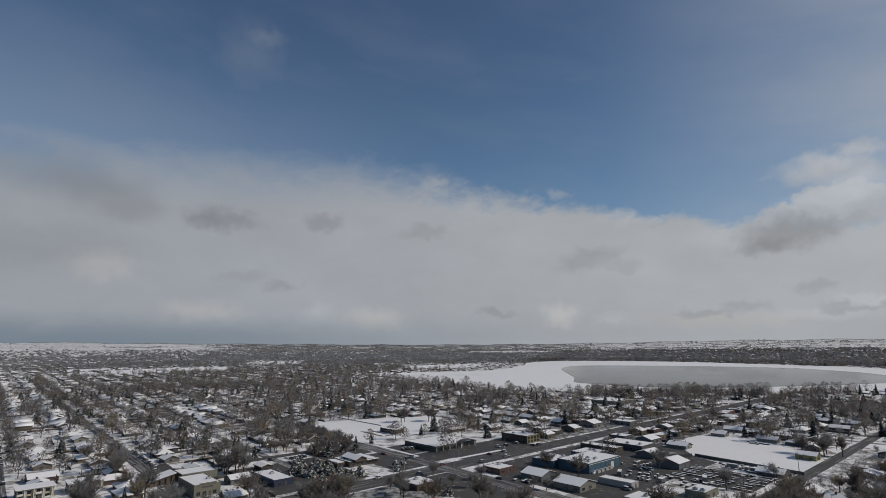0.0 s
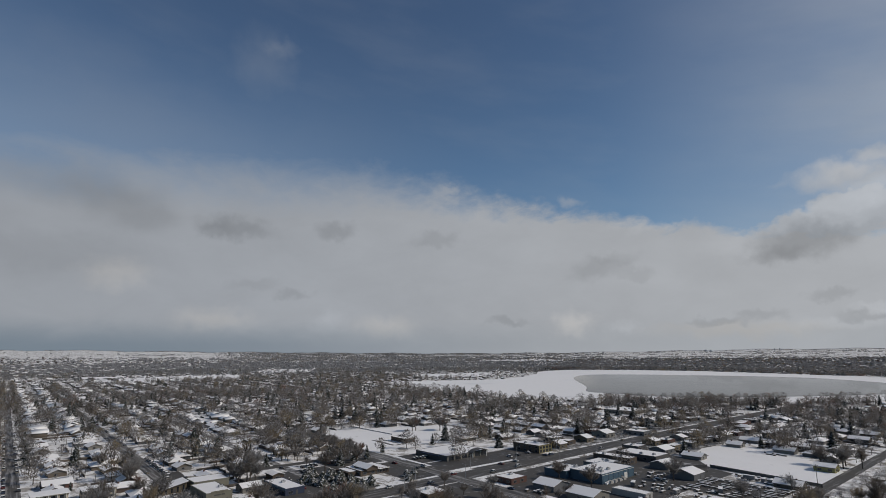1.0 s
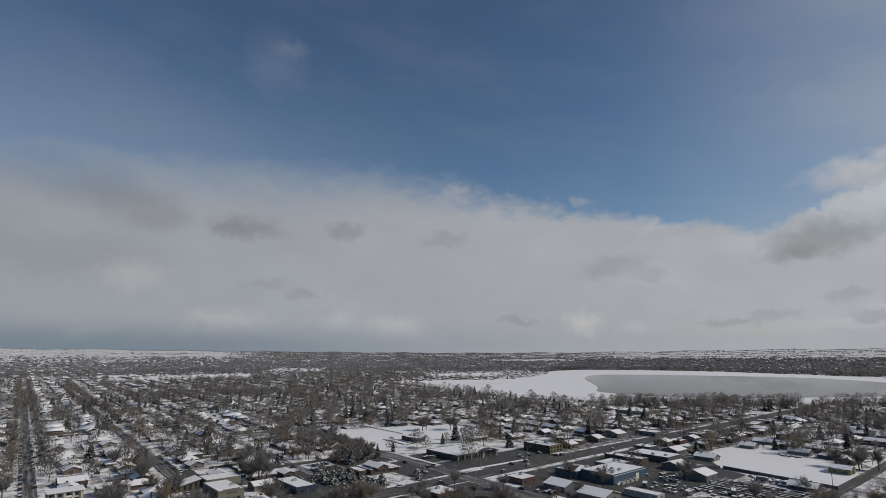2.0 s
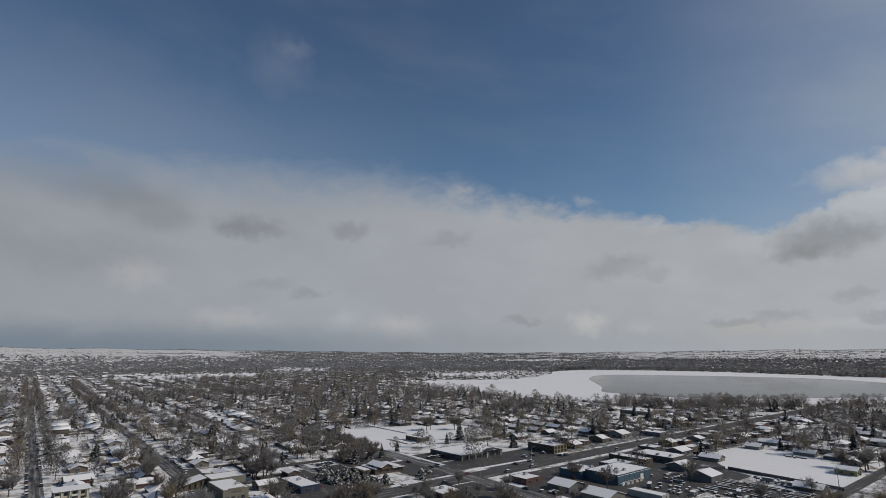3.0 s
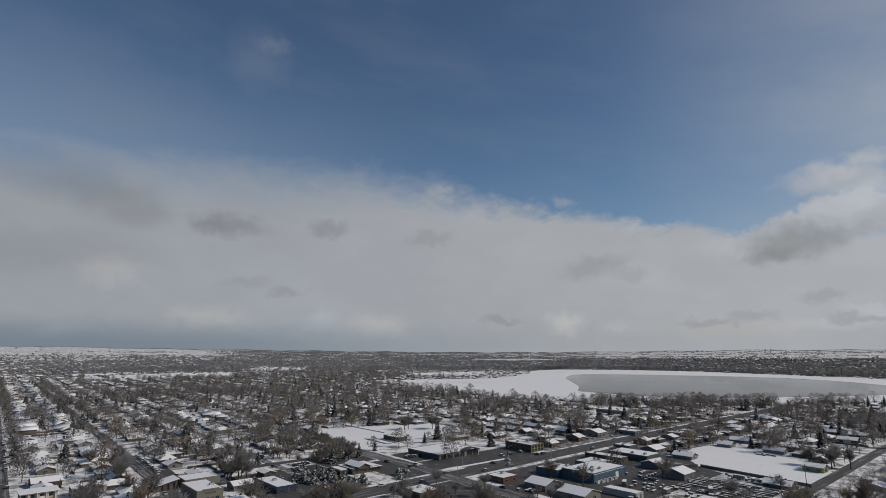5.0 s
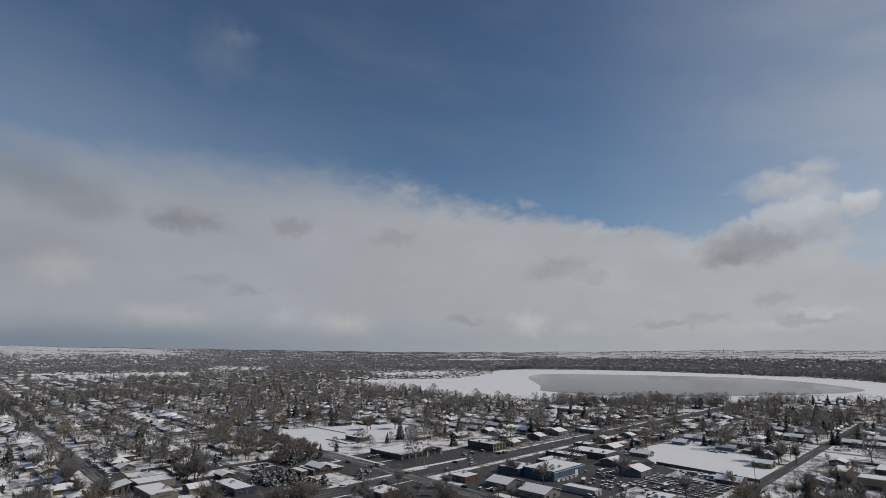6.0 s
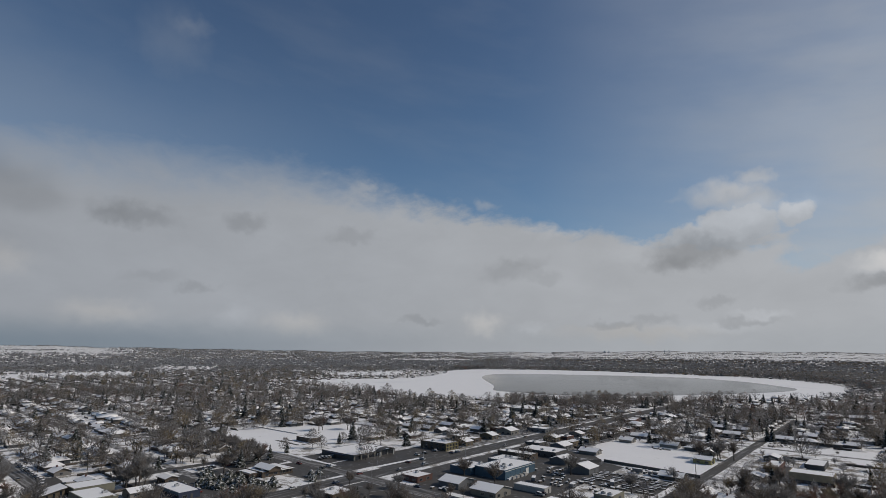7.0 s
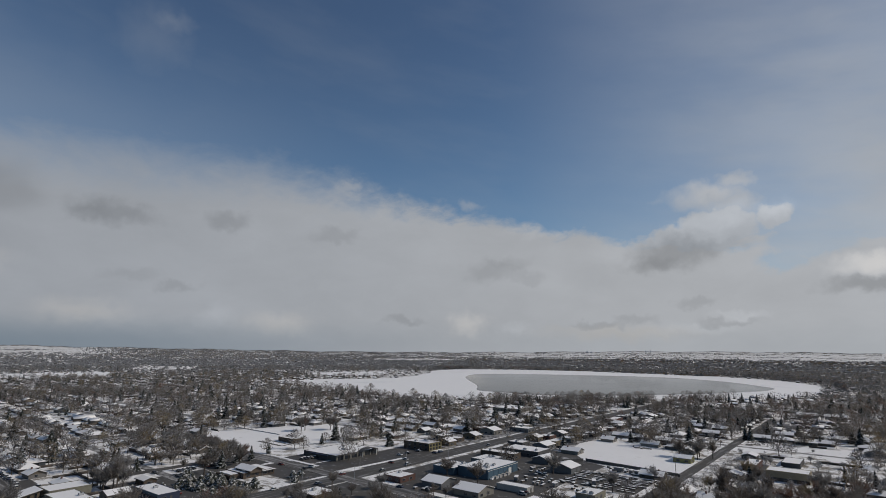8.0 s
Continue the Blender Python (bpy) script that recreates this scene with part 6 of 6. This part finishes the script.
CARS = [(make_car(4.5, 1.8, 1.45, -1.6, 1.2, False), "parked sedan on wet asphalt"), (make_car(4.7, 1.9, 1.75, -2.1, 1.1, True), "parked estate car with snow on its roof"), (make_car(4.4, 1.8, 1.5, -1.5, 1.2, True), "parked sedan with snow on its roof")]
car_spots = []
for x, y, a, b in LOTS:
    c = Vector((x, y))
    rows = [-b / 2 + 4] if b < 20 else [-b / 2 + 4, b / 2 - 4]
    if (x, y, a, b) == YARD or (x, y) == (-82, 341):
        continue
    for row in rows:
        for k in np.arange(-a / 2 + 2, a / 2 - 1.5, 2.9):
            if rng.random() < (0.2 if (x, y) == (36, 401) else 0.42):
                car_spots.append((c + EAST * float(k) + NORTH * row, TURN + 90 + rng.normal(0, 2), 0))
for n in (-137, -66):
    for s in np.arange(45, 520, 9.0):
        if rng.random() < 0.36:
            car_spots.append((place(n + rng.choice((-3.2, 3.2)), float(s)), TURN + 90, 0))
for n in np.arange(-90, 430, 24.0):
    if rng.random() < 0.45:
        car_spots.append((place(float(n), -4 + rng.choice((-5.5, -2, 2, 5.5))), TURN, 0))
for s in np.arange(36, 420, 7.5):
    for side in (-3.4, 3.4):
        if rng.random() < 0.33:
            car_spots.append((place(-208 + side, float(s)), TURN + 90, 1))
for s in np.arange(118, 190, 6.2):
    car_spots.append((place(-131.5, float(s) + rng.normal(0, 0.4)), TURN + 90, 1))
for k in range(6):
    car_spots.append((place(15.5 + 2.7 * k, 56 + 0.4 * math.sin(k)), TURN + 90, k % 2))
for k in range(7):
    car_spots.append((place(-57 + 3.1 * k + 6 * (k > 3), 84), TURN + 90, k % 2))
for k in range(4):
    car_spots.append((Vector((-112, 293)) + EAST * (2.9 * k), TURN + 90, 1))
for p, turn, snowy in car_spots:
    thing, label = CARS[int(rng.integers(1, 3)) if snowy else int(rng.integers(0, 3))]
    tagged(copy_thing(thing, pose(p.x, p.y, 0.10, 0, 0, turn + rng.choice((0, 180)))), label, "car", "parked cars")
for thing, _ in CARS:
    for o in (*thing.children_recursive, thing):
        bpy.data.objects.remove(o)


def make_utility_pole():
    root = new("utility_pole")
    part("pole", tube(bmesh.new(), (0, 0, 0), (0, 0, 10.5), 0.16, 0.11, 7), "wood", root)
    part("crossarm", boxed(-1.2, 1.2, -0.07, 0.07, 9.6, 9.78), "wood", root)
    for x in (-1.05, 0.0, 1.05):
        part("insulator", tube(bmesh.new(), (x, 0, 9.78), (x, 0, 9.98), 0.07, 0.04, 6), "concrete", root)
    return tagged(root, "weathered wooden utility pole beside the road", "utility pole")


def make_street_lamp():
    root = new("street_lamp")
    part("pole", tube(bmesh.new(), (0, 0, 0), (0, 0, 9.0), 0.11, 0.07, 8), "steel", root)
    part("arm", tube(bmesh.new(), (0, 0, 8.9), (0, 2.4, 9.3), 0.05, 0.04, 6), "steel", root)
    part("lamp_head", boxed(-0.15, 0.15, 2.2, 3.0, 9.2, 9.36, bevel=0.04), "steel", root)
    return tagged(root, "galvanised street lamp beside the main road", "street lamp")


pole, lamp = make_utility_pole(), make_street_lamp()
for n in range(-100, 420, 42):
    p = place(n, -154)
    tagged(copy_thing(pole, pose(p.x, p.y, 0, 0, 0, TURN + 90)), group="poles along the side road")
for n in (-172, -101):
    for s in range(60, 700, 45):
        p = place(n, s)
        tagged(copy_thing(pole, pose(p.x, p.y, 0, 0, 0, TURN)), group="poles behind the houses")
for n in range(-110, 430, 45):
    p, q = place(n, 6.5), place(n + 22, -14.5)
    tagged(copy_thing(lamp, pose(p.x, p.y, 0, 0, 0, TURN + 180)), group="lamps along the main road")
    tagged(copy_thing(lamp, pose(q.x, q.y, 0, 0, 0, TURN)), group="lamps along the main road")
for thing in (pole, lamp):
    for o in (*thing.children_recursive, thing):
        bpy.data.objects.remove(o)


def fence(a, b, tall, label, mat="wood"):
    a, b = Vector(a), Vector(b)
    root = new("fence")
    length = (b - a).length
    root.matrix_world = pose(a.x, a.y, 0, 0, 0, math.degrees(math.atan2((b - a).y, (b - a).x)))
    count = max(1, round(length / 2.6))
    step = length / count
    post, panel = mesh_of("post", boxed(-0.07, 0.07, -0.07, 0.07, 0, tall + 0.12)), mesh_of("panel", boxed(0.07, step - 0.07, -0.03, 0.03, 0.12, tall))
    for i in range(count + 1):
        part("post", post, mat, root).location = (i * step, 0, 0)
        if i < count:
            part("panel", panel, mat, root).location = (i * step, 0, 0)
    return tagged(root, label, "fence")


fence((164, 376), (201, 323), 2.0, "dark weathered board fence along the snowy field", "dark")
fence((-107, 575), (-58, 520), 0.8, "low grey fence across the playing field", "steel")
fence((145, 372), (162, 376), 2.0, "dark weathered board fence beside the yard", "dark")


def make_rack(long, tall):
    """A long low rack of stacked goods with snow on top."""
    root = new("storage_rack")
    part("load", boxed(-0.55, 0.55, -long / 2, long / 2, 0.35, tall), "wood", root)
    part("snow_cover", boxed(-0.42, 0.42, -long / 2 + 0.1, long / 2 - 0.1, tall, tall + 0.12, bevel=0.05), "roof_snow", root, "snow lying on the stack")
    for y in np.linspace(-long / 2 + 0.3, long / 2 - 0.3, 4):
        part("bearer", boxed(-0.65, 0.65, float(y) - 0.1, float(y) + 0.1, 0.0, 0.35), "dark", root)
    return tagged(root, "long low stack of goods under snow in the yard", "storage rack", "racks in the storage yard")


RACKS = [make_rack(10.0, 0.7), make_rack(7.5, 0.9), make_rack(5.0, 0.6)]
yard = Vector(YARD[:2])
for i in range(10):
    for j in (-19.0, -7.5, 4.0, 15.5):
        if rng.random() < 0.85:
            p = yard + EAST * (-17 + 3.8 * i + rng.normal(0, 0.3)) + NORTH * float(j + rng.normal(0, 1.0))
            copy_thing(RACKS[int(rng.integers(0, 3))], pose(p.x, p.y, 0.06, 0, 0, TURN - 1 + rng.normal(0, 2)))
for thing in RACKS:
    for o in (*thing.children_recursive, thing):
        bpy.data.objects.remove(o)


def make_crate_stack(a, b, tall, mat):
    """Goods on a pallet, snowed over."""
    root = new("crate_stack")
    part("load", boxed(-a / 2, a / 2, -b / 2, b / 2, 0.16, tall, bevel=0.05), mat, root)
    part("pallet", boxed(-a / 2 - 0.1, a / 2 + 0.1, -b / 2 - 0.1, b / 2 + 0.1, 0.0, 0.15), "wood", root)
    part("snow_cover", boxed(-a / 2 - 0.04, a / 2 + 0.04, -b / 2 - 0.04, b / 2 + 0.04, tall, tall + 0.16, bevel=0.06), "roof_snow", root, "snow lying on the stack")
    return tagged(root, "stacked goods on a pallet under snow", "crate stack", "goods in the yards")


def make_trailer(a, b, tall):
    root = new("trailer")
    part("body", boxed(-a / 2, a / 2, -b / 2, b / 2, 0.7, tall, bevel=0.12), "grey", root)
    part("snow_cover", boxed(-a / 2 + 0.08, a / 2 - 0.08, -b / 2 + 0.08, b / 2 - 0.08, tall, tall + 0.16, bevel=0.06), "roof_snow", root, "snow lying on the trailer roof")
    part("window", boxed(-a * 0.2, a * 0.1, -b / 2 - 0.02, -b / 2 + 0.02, 1.4, 2.0), "glass", root)
    for x in (-0.5, 0.5):
        for y in (-b / 2 + 0.05, b / 2 - 0.05):
            part("wheel", tube(tube(bmesh.new(), (x, y, 0.35), (x, y + 0.1, 0.35), 0.35, 0.35, 10), (x, y, 0.35), (x, y - 0.1, 0.35), 0.35, 0.35, 10), "rubber", root)
    part("drawbar", tube(bmesh.new(), (a / 2, 0, 0.6), (a / 2 + 1.1, 0, 0.5), 0.06, 0.05, 5), "steel", root)
    return tagged(root, "parked grey trailer with snow on its roof", "trailer", "trailers in the yards")


GOODS = [make_crate_stack(2.2, 1.4, 0.9, "wood"), make_crate_stack(1.4, 1.2, 1.2, "grey"), make_crate_stack(3.6, 1.3, 0.8, "dark"), make_trailer(6.0, 2.3, 2.7), make_trailer(4.6, 2.1, 2.4)]
q = np.random.default_rng(29)
for cx, cy, spread_x, spread_y, count in ((114, 324, 11, 13, 40), (118, 352, 9, 9, 16), (176, 338, 7, 16, 26), (172, 312, 6, 12, 16), (132, 305, 12, 9, 22), (44, 316, 5, 8, 6), (229, 418, 3, 8, 6)):
    for _ in range(count):
        p = Vector((cx, cy)) + EAST * float(q.uniform(-spread_x, spread_x)) + NORTH * float(q.uniform(-spread_y, spread_y))
        if all(math.hypot(p.x - a, p.y - b) > c * 0.72 + 1.5 for a, b, c in TAKEN):
            TAKEN.append((p.x, p.y, 1.6))
            copy_thing(GOODS[int(q.choice(5, p=(0.38, 0.28, 0.26, 0.04, 0.04)))], pose(p.x, p.y, 0.07, 0, 0, TURN + float(q.choice((0, 90))) + q.normal(0, 8)))
for thing in GOODS:
    for o in (*thing.children_recursive, thing):
        bpy.data.objects.remove(o)


def make_silo(tall, wide):
    root = new("silo")
    part("tank", tube(bmesh.new(), (0, 0, 0), (0, 0, tall), wide, wide, 12), "steel", root)
    part("dome", tube(bmesh.new(), (0, 0, tall), (0, 0, tall + wide * 0.6), wide, wide * 0.25, 12), "steel", root)
    return tagged(root, "tall grey silo on the snowy far hills", "silo", "silos on the hills")


for az, dist, tall, wide in ((29.6, 4650, 15, 4.5), (30.0, 4660, 17, 4.5), (24.1, 4700, 8, 12), (24.5, 4690, 6, 14)):
    p = heading(az) * dist
    silo = make_silo(tall, wide)
    silo.matrix_world = pose(p.x, p.y, float(height(p.x, p.y)) - 0.5)
